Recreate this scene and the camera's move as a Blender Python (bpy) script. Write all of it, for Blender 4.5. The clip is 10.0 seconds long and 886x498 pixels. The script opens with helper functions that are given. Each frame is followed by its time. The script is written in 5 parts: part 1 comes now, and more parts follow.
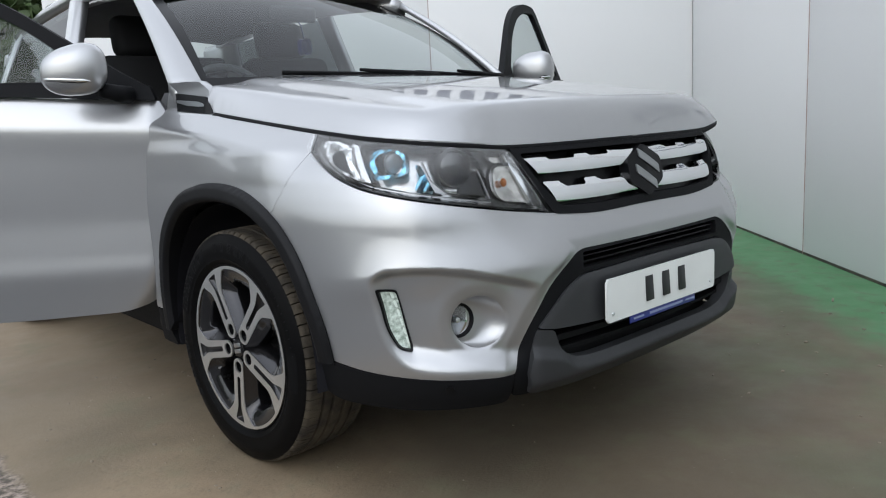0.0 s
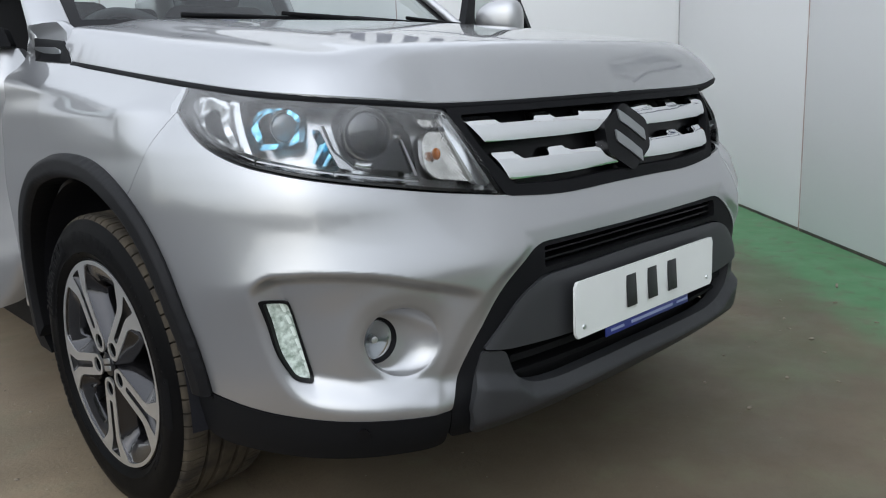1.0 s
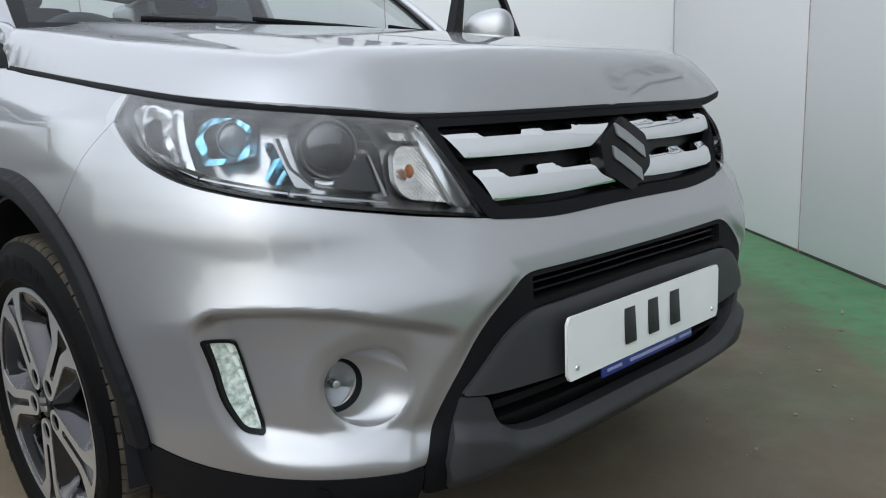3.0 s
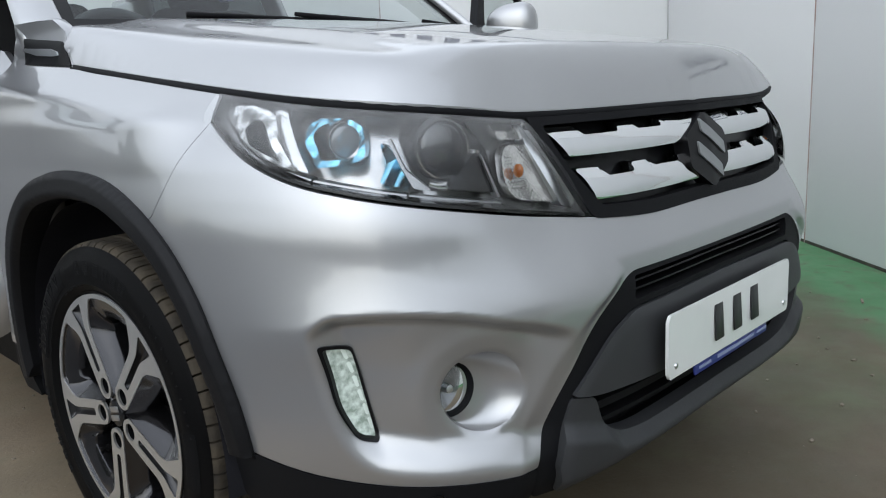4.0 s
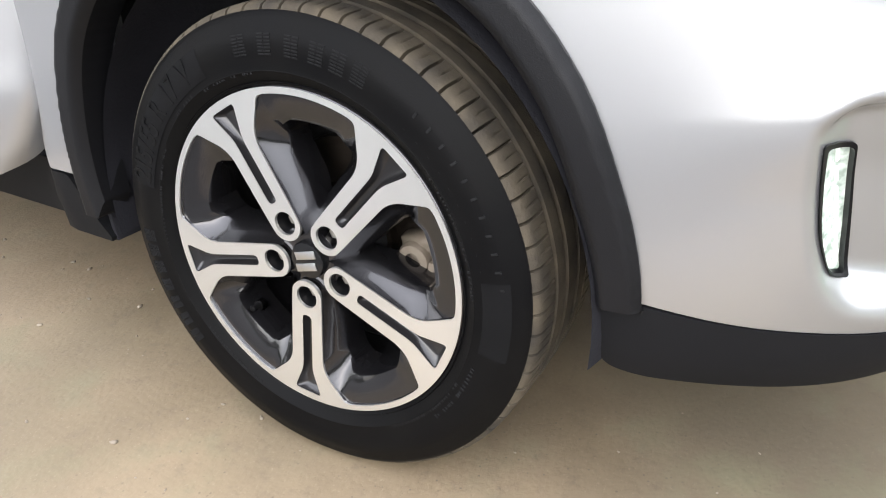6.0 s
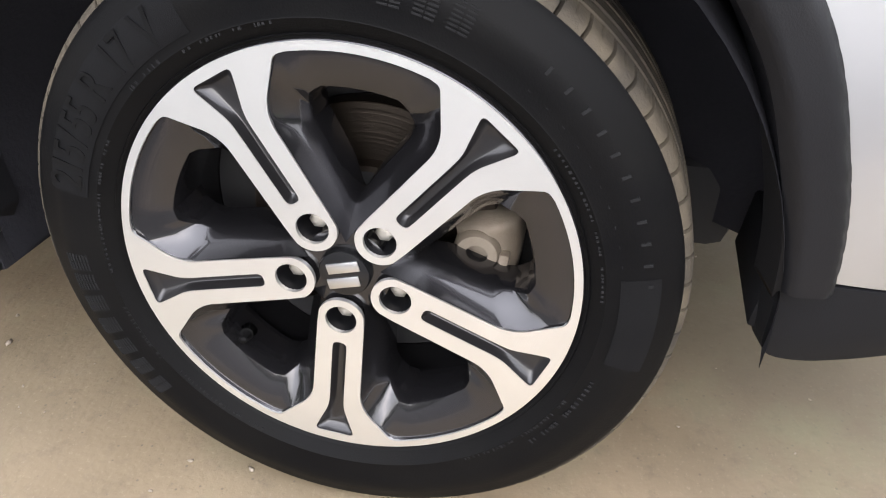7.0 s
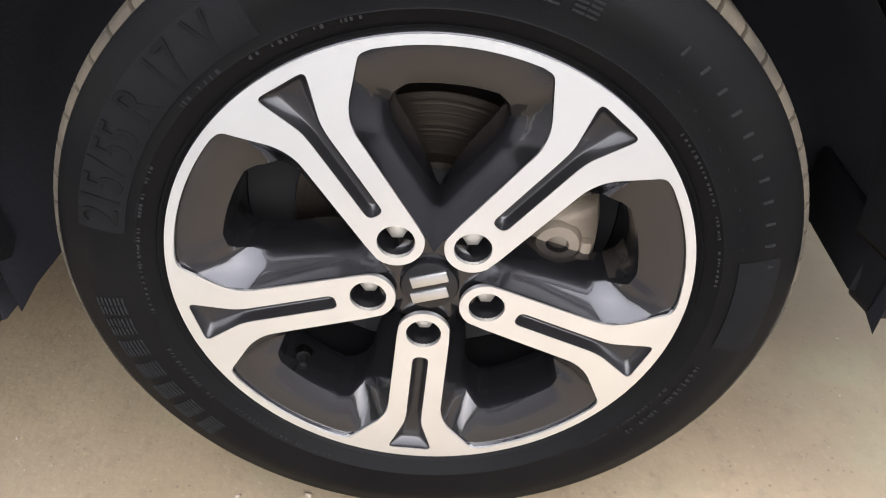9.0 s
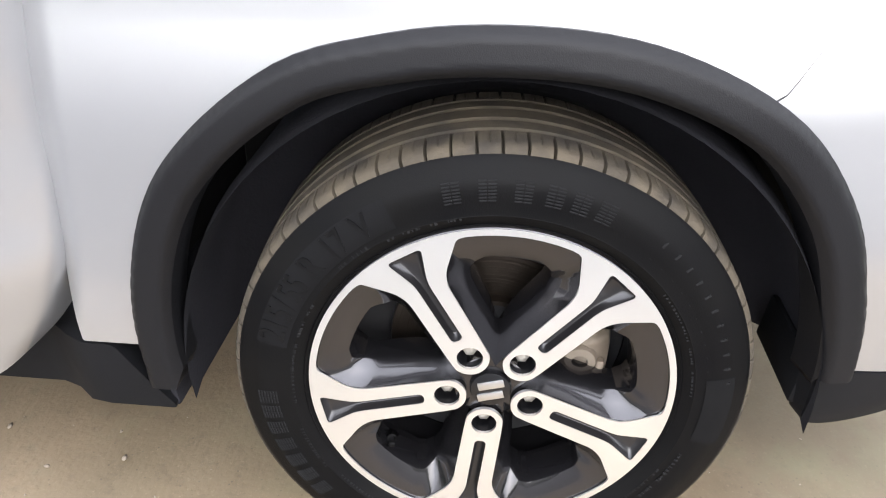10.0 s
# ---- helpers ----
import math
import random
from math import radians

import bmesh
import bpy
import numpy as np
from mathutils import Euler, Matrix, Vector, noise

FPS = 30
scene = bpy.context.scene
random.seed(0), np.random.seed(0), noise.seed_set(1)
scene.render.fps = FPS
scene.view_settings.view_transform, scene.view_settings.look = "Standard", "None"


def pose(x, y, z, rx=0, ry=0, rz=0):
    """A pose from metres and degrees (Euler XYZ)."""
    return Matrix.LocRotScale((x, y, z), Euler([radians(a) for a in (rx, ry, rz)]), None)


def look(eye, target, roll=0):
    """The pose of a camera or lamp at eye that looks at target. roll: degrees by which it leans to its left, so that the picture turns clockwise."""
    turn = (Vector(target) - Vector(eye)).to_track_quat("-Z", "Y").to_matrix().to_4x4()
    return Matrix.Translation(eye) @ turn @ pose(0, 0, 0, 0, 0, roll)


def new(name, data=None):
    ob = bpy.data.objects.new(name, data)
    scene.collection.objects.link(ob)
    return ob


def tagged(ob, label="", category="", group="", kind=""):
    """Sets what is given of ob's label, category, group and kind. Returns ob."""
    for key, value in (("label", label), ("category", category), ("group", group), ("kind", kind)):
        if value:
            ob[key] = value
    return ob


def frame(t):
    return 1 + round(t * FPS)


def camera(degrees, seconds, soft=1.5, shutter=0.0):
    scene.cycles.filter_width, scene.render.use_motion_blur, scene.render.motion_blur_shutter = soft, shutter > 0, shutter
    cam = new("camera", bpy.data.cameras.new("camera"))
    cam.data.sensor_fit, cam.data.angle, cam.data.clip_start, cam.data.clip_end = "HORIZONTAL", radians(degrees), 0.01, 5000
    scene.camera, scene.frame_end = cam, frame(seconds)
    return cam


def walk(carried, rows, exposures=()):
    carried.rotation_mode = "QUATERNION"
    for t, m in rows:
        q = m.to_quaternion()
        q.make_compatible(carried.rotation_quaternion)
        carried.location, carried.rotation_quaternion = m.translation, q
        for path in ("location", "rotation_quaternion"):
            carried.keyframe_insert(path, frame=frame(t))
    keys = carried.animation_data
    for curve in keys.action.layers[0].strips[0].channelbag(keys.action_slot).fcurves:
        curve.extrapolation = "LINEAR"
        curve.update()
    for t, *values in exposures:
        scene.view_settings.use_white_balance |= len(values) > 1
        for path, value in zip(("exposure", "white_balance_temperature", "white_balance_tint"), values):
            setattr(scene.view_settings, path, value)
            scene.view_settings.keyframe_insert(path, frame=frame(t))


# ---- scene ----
cam = camera(60.0, 10.0, soft=1.1)
PATH = [
    (0, (-1.794, -1.953, 0.94), (-0.483, -0.481, 0.603), -3.0),
    (0.5, (-1.571, -1.816, 0.901), (-0.258, -0.361, 0.501), -3.4),
    (1, (-1.392, -1.689, 0.902), (-0.061, -0.257, 0.48), -2.8),
    (1.5, (-1.326, -1.608, 0.906), (0.054, -0.214, 0.516), -3.0),
    (2, (-1.251, -1.598, 0.885), (0.085, -0.162, 0.496), -2.8),
    (3.5, (-1.263, -1.556, 0.891), (0.103, -0.144, 0.517), -2.1),
    (4, (-1.385, -1.424, 0.904), (0.015, -0.053, 0.502), -2.8),
    (4.5, (-1.484, -1.279, 0.91), (-0.079, 0.059, 0.425), -2.3),
    (5, (-1.503, -1.076, 0.881), (-0.129, 0.242, 0.267), -3.3),
    (5.5, (-1.495, -0.863, 0.845), (-0.121, 0.345, 0.037), -1.8),
    (6, (-1.519, -0.643, 0.798), (-0.008, 0.316, -0.095), -1.7),
    (7.5, (-1.392, -0.108, 0.757), (0.233, 0.096, -0.39), 1.0),
    (8, (-1.381, -0.05, 0.757), (0.223, 0.062, -0.432), 0.4),
    (8.5, (-1.383, -0.05, 0.76), (0.22, 0.063, -0.431), -0.1),
    (9, (-1.382, -0.05, 0.766), (0.228, 0.063, -0.415), -0.4),
    (9.5, (-1.459, -0.035, 0.824), (0.231, 0.092, -0.239), 0.7),
    (10, (-1.621, -0.002, 0.973), (0.115, 0.146, -0.009), 0.8),
]
EXPOSURES = [(0.0, 0.46, 6450, 9), (4.5, 0.44, 6400, 8), (5.5, 1.02, 6550, 10), (6.2, 2.30, 6800, 12), (7.5, 2.25, 6750, 14), (9.0, 2.28, 6750, 14), (9.5, 2.28, 6650, 14), (10.0, 2.46, 6700, 13)]
walk(cam, [(t, look(eye, target, roll)) for t, eye, target, roll in PATH], EXPOSURES)

# ---- light ----
SKY, SUN, LOW_SKY, HIGH_SKY = 0.15, 0.15, 0.36, 4.3
world = bpy.data.worlds.new("sky")
scene.world = world
world.use_nodes = True
wn = world.node_tree.nodes
wl = world.node_tree.links
sky = wn.new("ShaderNodeTexSky")
sky.sky_type, sky.sun_disc = "NISHITA", False
sky.sun_elevation, sky.sun_rotation = radians(24), radians(253)
sky.air_density, sky.dust_density, sky.ozone_density = 1.0, 0.2, 1.0
pale = wn.new("ShaderNodeHueSaturation")
pale.inputs["Saturation"].default_value = 0.25
wl.new(sky.outputs[0], pale.inputs["Color"])
# an overcast sky: brightest overhead
up = wn.new("ShaderNodeSeparateXYZ")
wl.new(wn.new("ShaderNodeTexCoord").outputs["Generated"], up.inputs[0])
rise = wn.new("ShaderNodeMapRange")
rise.inputs["From Min"].default_value, rise.inputs["From Max"].default_value = 0.0, 1.0
rise.inputs["To Min"].default_value, rise.inputs["To Max"].default_value = LOW_SKY, HIGH_SKY
steep = wn.new("ShaderNodeMath")
steep.operation = "POWER"
steep.use_clamp = True
steep.inputs[1].default_value = 1.0
wl.new(up.outputs["Z"], steep.inputs[0])
wl.new(steep.outputs[0], rise.inputs["Value"])
veil = wn.new("ShaderNodeVectorMath")
veil.operation = "SCALE"
wl.new(pale.outputs[0], veil.inputs[0])
wl.new(rise.outputs[0], veil.inputs["Scale"])
wl.new(veil.outputs[0], wn["Background"].inputs["Color"])
wn["Background"].inputs["Strength"].default_value = SKY
sun = new("sun", bpy.data.lights.new("sun", "SUN"))
sun.data.energy, sun.data.angle, sun.data.color = SUN, radians(60), (1.0, 0.97, 0.93)
sun.matrix_world = look((-7, -2.2, 3.2), (0, 0, 0))


# ---- materials ----
def material(name, colour, rough=0.5, metal=0.0, coat=0.0, spread=0.0, scale=8.0, bump=0.0, bump_scale=60.0, second=None, rough_spread=0.0, emit=0.0, detail=6.0, coat_rough=0.05, spec=0.5):
    """A surface with variation at two scales: broad stains towards the second colour, and fine relief."""
    mat = bpy.data.materials.new(name)
    mat.use_nodes = True
    nodes, links = mat.node_tree.nodes, mat.node_tree.links
    p = nodes["Principled BSDF"]
    p.inputs["Base Color"].default_value = (*colour, 1)
    p.inputs["Roughness"].default_value, p.inputs["Metallic"].default_value = rough, metal
    p.inputs["Coat Weight"].default_value, p.inputs["Coat Roughness"].default_value = coat, coat_rough
    p.inputs["Specular IOR Level"].default_value = spec
    where = nodes.new("ShaderNodeTexCoord").outputs["Object"]
    if spread:
        grain = nodes.new("ShaderNodeTexNoise")
        grain.inputs["Scale"].default_value, grain.inputs["Detail"].default_value = scale, detail
        links.new(where, grain.inputs["Vector"])
        ramp = nodes.new("ShaderNodeMapRange")
        ramp.inputs["From Min"].default_value, ramp.inputs["From Max"].default_value = 0.35, 0.68
        ramp.inputs["To Max"].default_value = spread
        links.new(grain.outputs["Fac"], ramp.inputs["Value"])
        mix = nodes.new("ShaderNodeMix")
        mix.data_type = "RGBA"
        mix.inputs["A"].default_value = (*colour, 1)
        mix.inputs["B"].default_value = (*(second or [c * 0.6 for c in colour]), 1)
        links.new(ramp.outputs[0], mix.inputs["Factor"])
        links.new(mix.outputs["Result"], p.inputs["Base Color"])
        if rough_spread:
            rr = nodes.new("ShaderNodeMapRange")
            rr.inputs["To Min"].default_value, rr.inputs["To Max"].default_value = rough - rough_spread, rough + rough_spread
            links.new(grain.outputs["Fac"], rr.inputs["Value"])
            links.new(rr.outputs[0], p.inputs["Roughness"])
    if bump:
        fine = nodes.new("ShaderNodeTexNoise")
        fine.inputs["Scale"].default_value, fine.inputs["Detail"].default_value = bump_scale, 3
        links.new(where, fine.inputs["Vector"])
        b = nodes.new("ShaderNodeBump")
        b.inputs["Strength"].default_value, b.inputs["Distance"].default_value = bump, 0.002
        links.new(fine.outputs["Fac"], b.inputs["Height"])
        links.new(b.outputs[0], p.inputs["Normal"])
    if emit:
        p.inputs["Emission Color"].default_value = (*colour, 1)
        p.inputs["Emission Strength"].default_value = emit
    return mat


def clear(name, tint, gloss=1.0, rough=0.02, ior=1.5, sky_haze=0.0, low=0.0, high=1.0):
    """Thin glass: it lets light through with a tint, and mirrors at a slant. A milky layer paints the sky's reflection,
    full at height high, none at low.
    """
    mat = bpy.data.materials.new(name)
    mat.use_nodes = True
    nodes, links = mat.node_tree.nodes, mat.node_tree.links
    nodes.remove(nodes["Principled BSDF"])
    see, shine, mix, fres = (nodes.new("ShaderNode" + n) for n in ("BsdfTransparent", "BsdfGlossy", "MixShader", "Fresnel"))
    see.inputs["Color"].default_value = (*tint, 1)
    shine.inputs["Roughness"].default_value = rough
    shine.inputs["Color"].default_value = (gloss, gloss, gloss, 1)
    fres.inputs["IOR"].default_value = ior
    links.new(fres.outputs[0], mix.inputs["Fac"])
    links.new(see.outputs[0], mix.inputs[1])
    links.new(shine.outputs[0], mix.inputs[2])
    surface = mix.outputs[0]
    # the sky's reflection high on the lens, painted as a milky layer
    if sky_haze:
        sky_layer, veiled, coord, streak, part_z, span, both = (nodes.new("ShaderNode" + n) for n in ("BsdfDiffuse", "MixShader", "TexCoord", "TexNoise", "SeparateXYZ", "MapRange", "Math"))
        sky_layer.inputs["Color"].default_value = (0.8, 0.8, 0.8, 1)
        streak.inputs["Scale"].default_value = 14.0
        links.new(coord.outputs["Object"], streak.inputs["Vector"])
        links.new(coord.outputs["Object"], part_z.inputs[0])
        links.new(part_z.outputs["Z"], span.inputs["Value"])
        for k, v in zip(("From Min", "From Max", "To Min", "To Max"), (low, high, 0.0, 2.0 * sky_haze)):
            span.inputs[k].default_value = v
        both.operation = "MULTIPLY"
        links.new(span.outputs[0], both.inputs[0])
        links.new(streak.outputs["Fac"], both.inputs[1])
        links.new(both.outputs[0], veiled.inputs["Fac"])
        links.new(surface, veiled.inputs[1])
        links.new(sky_layer.outputs[0], veiled.inputs[2])
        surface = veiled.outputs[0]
    links.new(surface, nodes["Material Output"].inputs["Surface"])
    return mat


SILVER = material("silver_paint", (0.392, 0.394, 0.400), 0.36, 0.8, 1.0, 0.05, 3.0, 0.03, 900.0, coat_rough=0.03)
SILVER.node_tree.nodes["Principled BSDF"].inputs["Coat IOR"].default_value = 1.6
PLASTIC = material("black_plastic", (0.0060, 0.0062, 0.0070), 0.6, spread=0.6, scale=5.0, bump=0.15, bump_scale=700.0, second=(0.0085, 0.0085, 0.0095), spec=0.09)
ARCH_PLASTIC = material("grained_arch_plastic", (0.0050, 0.0050, 0.0058), 0.5, spread=0.6, scale=5.0, bump=0.15, bump_scale=700.0, second=(0.0068, 0.0068, 0.0076), spec=0.17)
GREY_PLASTIC = material("grey_plastic", (0.032, 0.033, 0.035), 0.5, spread=0.4, scale=4.0, bump=0.12, bump_scale=600.0, second=(0.028, 0.029, 0.031), spec=0.3)
GLOSS_BLACK = material("gloss_black", (0.005, 0.005, 0.0058), 0.3, coat=0.08, spread=0.3, scale=6.0, spec=0.13)
CHROME = material("chrome", (0.82, 0.83, 0.84), 0.07, 1.0, spread=0.08, scale=5.0)
SATIN = material("satin_metal", (0.62, 0.63, 0.64), 0.3, 1.0, spread=0.1, scale=12.0)
BADGE_GREY = material("badge_grey", (0.30, 0.31, 0.315), 0.35, 0.7, spread=0.1, scale=12.0)
DARK_ALLOY = material("dark_alloy", (0.026, 0.0250, 0.0275), 0.2, 0.8, 0.7, 0.35, 10.0, 0.02, 300.0, second=(0.020, 0.019, 0.020))
GROOVE = material("groove_paint", (0.018, 0.017, 0.018), 0.28, 0.5, 0.3, 0.35, 10.0, second=(0.012, 0.0115, 0.012))
RUBBER = material("rubber", (0.0028, 0.0028, 0.0031), 0.46, spread=0.5, scale=9.0, bump=0.12, bump_scale=500.0, second=(0.0055, 0.0052, 0.0048), rough_spread=0.16, spec=0.05)
LETTER = material("raised_rubber", (0.003, 0.003, 0.0033), 0.4, spread=0.4, scale=14.0, second=(0.0045, 0.0043, 0.004), spec=0.12)
TREAD = material("dusty_tread", (0.072, 0.059, 0.042), 0.85, spread=0.8, scale=20.0, bump=0.3, bump_scale=300.0, second=(0.022, 0.020, 0.018), spec=0.2)
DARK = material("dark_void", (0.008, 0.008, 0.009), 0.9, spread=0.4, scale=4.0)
LINER = material("felt_liner", (0.016, 0.016, 0.0195), 0.85, spread=0.6, scale=7.0, bump=0.5, bump_scale=160.0, second=(0.008, 0.008, 0.010), spec=0.15)
def ringed(name, dark, light, rough=0.42, scale=260.0, strength=0.5):
    """Worn iron with fine rings round the local z axis."""
    mat = material(name, light, rough, 0.9, spread=0.5, scale=12.0, second=dark)
    n, l = mat.node_tree.nodes, mat.node_tree.links
    flat = n.new("ShaderNodeVectorMath")
    flat.operation = "MULTIPLY"
    flat.inputs[1].default_value = (1, 1, 0)
    l.new(n["Texture Coordinate"].outputs["Object"], flat.inputs[0])
    size = n.new("ShaderNodeVectorMath")
    size.operation = "LENGTH"
    l.new(flat.outputs[0], size.inputs[0])
    rings = n.new("ShaderNodeTexNoise")
    rings.noise_dimensions = "1D"
    rings.inputs["Scale"].default_value, rings.inputs["Detail"].default_value = scale, 4.0
    l.new(size.outputs["Value"], rings.inputs["W"])
    b = n.new("ShaderNodeBump")
    b.inputs["Strength"].default_value, b.inputs["Distance"].default_value = strength, 0.001
    l.new(rings.outputs["Fac"], b.inputs["Height"])
    l.new(b.outputs[0], n["Principled BSDF"].inputs["Normal"])
    return mat


MACHINED = ringed("machined_alloy", (0.62, 0.615, 0.60), (0.70, 0.695, 0.68), 0.33, 900.0, 0.10)
DISC = ringed("scored_disc", (0.018, 0.014, 0.011), (0.045, 0.036, 0.029))
CALIPER = material("dusty_caliper", (0.19, 0.16, 0.125), 0.6, 0.3, spread=0.7, scale=22.0, bump=0.3, bump_scale=120.0, second=(0.12, 0.09, 0.065))
NUT = material("nut_steel", (0.45, 0.43, 0.39), 0.52, 0.9, spread=0.5, scale=40.0, second=(0.25, 0.21, 0.17))
LENS = clear("lamp_lens", (0.97, 0.98, 0.98), 0.8, ior=1.42, sky_haze=0.13, low=0.80, high=0.87)
SCREEN = clear("tinted_glass", (0.62, 0.68, 0.67), 0.62)
WINDSCREEN = clear("windscreen_glass", (0.56, 0.62, 0.61), 0.62, ior=1.7)
PRIVACY = clear("privacy_glass", (0.10, 0.115, 0.115), 0.8)
LAMP_DARK = material("lamp_housing", (0.52, 0.52, 0.525), 0.26, 0.9, 0.2, spread=0.6, scale=14.0, second=(0.16, 0.16, 0.165), bump=0.15, bump_scale=14.0)
LAMP_BLACK = material("lamp_gloss_black", (0.006, 0.006, 0.0065), 0.16, spread=0.3, scale=9.0, spec=0.35)
LAMP_FIN = material("lamp_fin", (0.34, 0.34, 0.345), 0.28, 0.8, spread=0.4, scale=20.0)
LAMP_GLASS = material("dark_projector_glass", (0.012, 0.013, 0.015), 0.03, coat=1.0, coat_rough=0.01, spread=0.3, scale=30.0)
BLUE_CHROME = material("blue_reflector", (0.24, 0.58, 0.74), 0.13, 1.0, spread=0.9, scale=38.0, second=(0.10, 0.20, 0.27))
LAMP_TRIM = material("lamp_trim", (0.70, 0.70, 0.70), 0.2, 0.95, spread=0.5, scale=14.0, second=(0.24, 0.24, 0.25))
FACET = material("facet_reflector", (0.80, 0.80, 0.79), 0.22, 1.0, bump=0.25, bump_scale=30.0, spread=0.35, scale=22.0)
PRISM = material("prism_lens", (0.72, 0.70, 0.67), 0.16, 0.85, 0.4, spread=0.6, scale=40.0, second=(0.30, 0.29, 0.27), bump=0.1, bump_scale=260.0)
PALE_LENS = material("projector_glass", (0.20, 0.21, 0.22), 0.06, 0.5, 1.0, spread=0.4, scale=30.0, second=(0.12, 0.13, 0.15))
AMBER = material("amber_bulb", (0.42, 0.13, 0.03), 0.2, coat=0.6, spread=0.3, scale=60.0)
DIODE = material("lit_diode", (0.74, 0.82, 0.76), 0.25, coat=0.5, emit=0.06)
DIODE_DIFFUSER = material("lit_diffuser", (0.66, 0.74, 0.68), 0.25, coat=0.6, spread=0.9, scale=110.0, second=(0.20, 0.26, 0.21), emit=0.06)
PLATE_WHITE = material("plate_acrylic", (0.72, 0.73, 0.71), 0.25, coat=0.5, spread=0.12, scale=9.0)
INK = material("black_ink", (0.012, 0.012, 0.013), 0.4)
BLUE = material("blue_vinyl", (0.02, 0.03, 0.17), 0.35, spread=0.3, scale=30.0)
PALE_INK = material("pale_ink", (0.22, 0.25, 0.40), 0.4)
TRIM_FABRIC = material("dark_fabric", (0.006, 0.006, 0.0065), 0.8, spread=0.4, scale=12.0, bump=0.3, bump_scale=240.0)
DASH = material("dash_plastic", (0.03, 0.03, 0.032), 0.6, spread=0.4, scale=6.0, bump=0.2, bump_scale=300.0)
WALL = material("wall_panel", (0.70, 0.705, 0.71), 0.42, spread=0.16, scale=0.9, bump=0.03, bump_scale=20.0, second=(0.62, 0.625, 0.622))
SEAM = material("rusty_joint", (0.30, 0.20, 0.17), 0.7, spread=0.8, scale=9.0, second=(0.5, 0.47, 0.46))
GRIME = material("grime", (0.022, 0.020, 0.016), 0.9, spread=0.8, scale=6.0, bump=0.5, bump_scale=60.0, second=(0.09, 0.085, 0.06))
SCREW = material("screw_head", (0.62, 0.6, 0.57), 0.5, 0.4, spread=0.4, scale=50.0)
LEAF = material("hedge_leaf", (0.035, 0.065, 0.02), 0.6, spread=0.8, scale=1.3, second=(0.065, 0.095, 0.03))
STEERING = material("steering_grip", (0.13, 0.13, 0.135), 0.55, spread=0.3, scale=9.0, bump=0.15, bump_scale=300.0)
SIGN_INK = material("sign_ink", (0.03, 0.035, 0.07), 0.5, spread=0.2, scale=3.0)
STONE = material("chip_stone", (0.24, 0.20, 0.155), 0.8, spread=0.5, scale=40.0)


# ---- tools ----
def part(name, bm, mat, parent=None, label="", shade=True):
    """One mesh object from a bmesh, under its thing."""
    me = bpy.data.meshes.new(name)
    if shade:
        for f in bm.faces:
            f.smooth = True
    bm.to_mesh(me)
    bm.free()
    me.materials.append(mat)
    ob = new(name, me)
    ob.parent = parent
    if label:
        tagged(ob, label)
    return ob


def creased(bm, degrees=35.0):
    for e in bm.edges:
        if len(e.link_faces) == 2 and e.calc_face_angle(0) > radians(degrees):
            e.smooth = False
    return bm


def rounded(points, r=0.01, n=5):
    """A closed outline with its corners rounded; a corner may bring its own radius."""
    pts = [np.array(p[:2], float) for p in points]
    rad = [p[2] if len(p) > 2 else r for p in points]
    res = []
    for i, p in enumerate(pts):
        a, b = pts[i - 1] - p, pts[(i + 1) % len(pts)] - p
        la, lb = np.linalg.norm(a), np.linalg.norm(b)
        k = min(rad[i], 0.48 * la, 0.48 * lb)
        if k < 1e-5:
            res.append(p)
            continue
        p0, p1 = p + a / la * k, p + b / lb * k
        for t in np.linspace(0, 1, n):
            res.append((1 - t) ** 2 * p0 + 2 * t * (1 - t) * p + t * t * p1)
    return np.array(res)


def resampled(loop, step):
    res = []
    for a, b in zip(loop, np.roll(loop, -1, 0)):
        n = max(1, int(math.ceil(np.linalg.norm(b - a) / step)))
        res += [a + (b - a) * k / n for k in range(n)]
    keep = [p for i, p in enumerate(res) if np.linalg.norm(p - res[i - 1]) > 1e-4]
    return np.array(keep)


def inside(p, loop):
    x, y = p[:, 0][:, None], p[:, 1][:, None]
    x0, y0 = loop[:, 0], loop[:, 1]
    x1, y1 = np.roll(x0, -1), np.roll(y0, -1)
    cross = ((y0 > y) != (y1 > y)) & (x < (x1 - x0) * (y - y0) / np.where(y1 == y0, 1e-12, y1 - y0) + x0)
    return cross.sum(1) % 2 == 1


def ellipse(cx, cy, a, b, n=40, turn=0.0):
    t = np.linspace(0, 2 * math.pi, n, endpoint=False)
    u, v = a * np.cos(t), b * np.sin(t)
    c, s = math.cos(turn), math.sin(turn)
    return np.stack([cx + c * u - s * v, cy + s * u + c * v], 1)


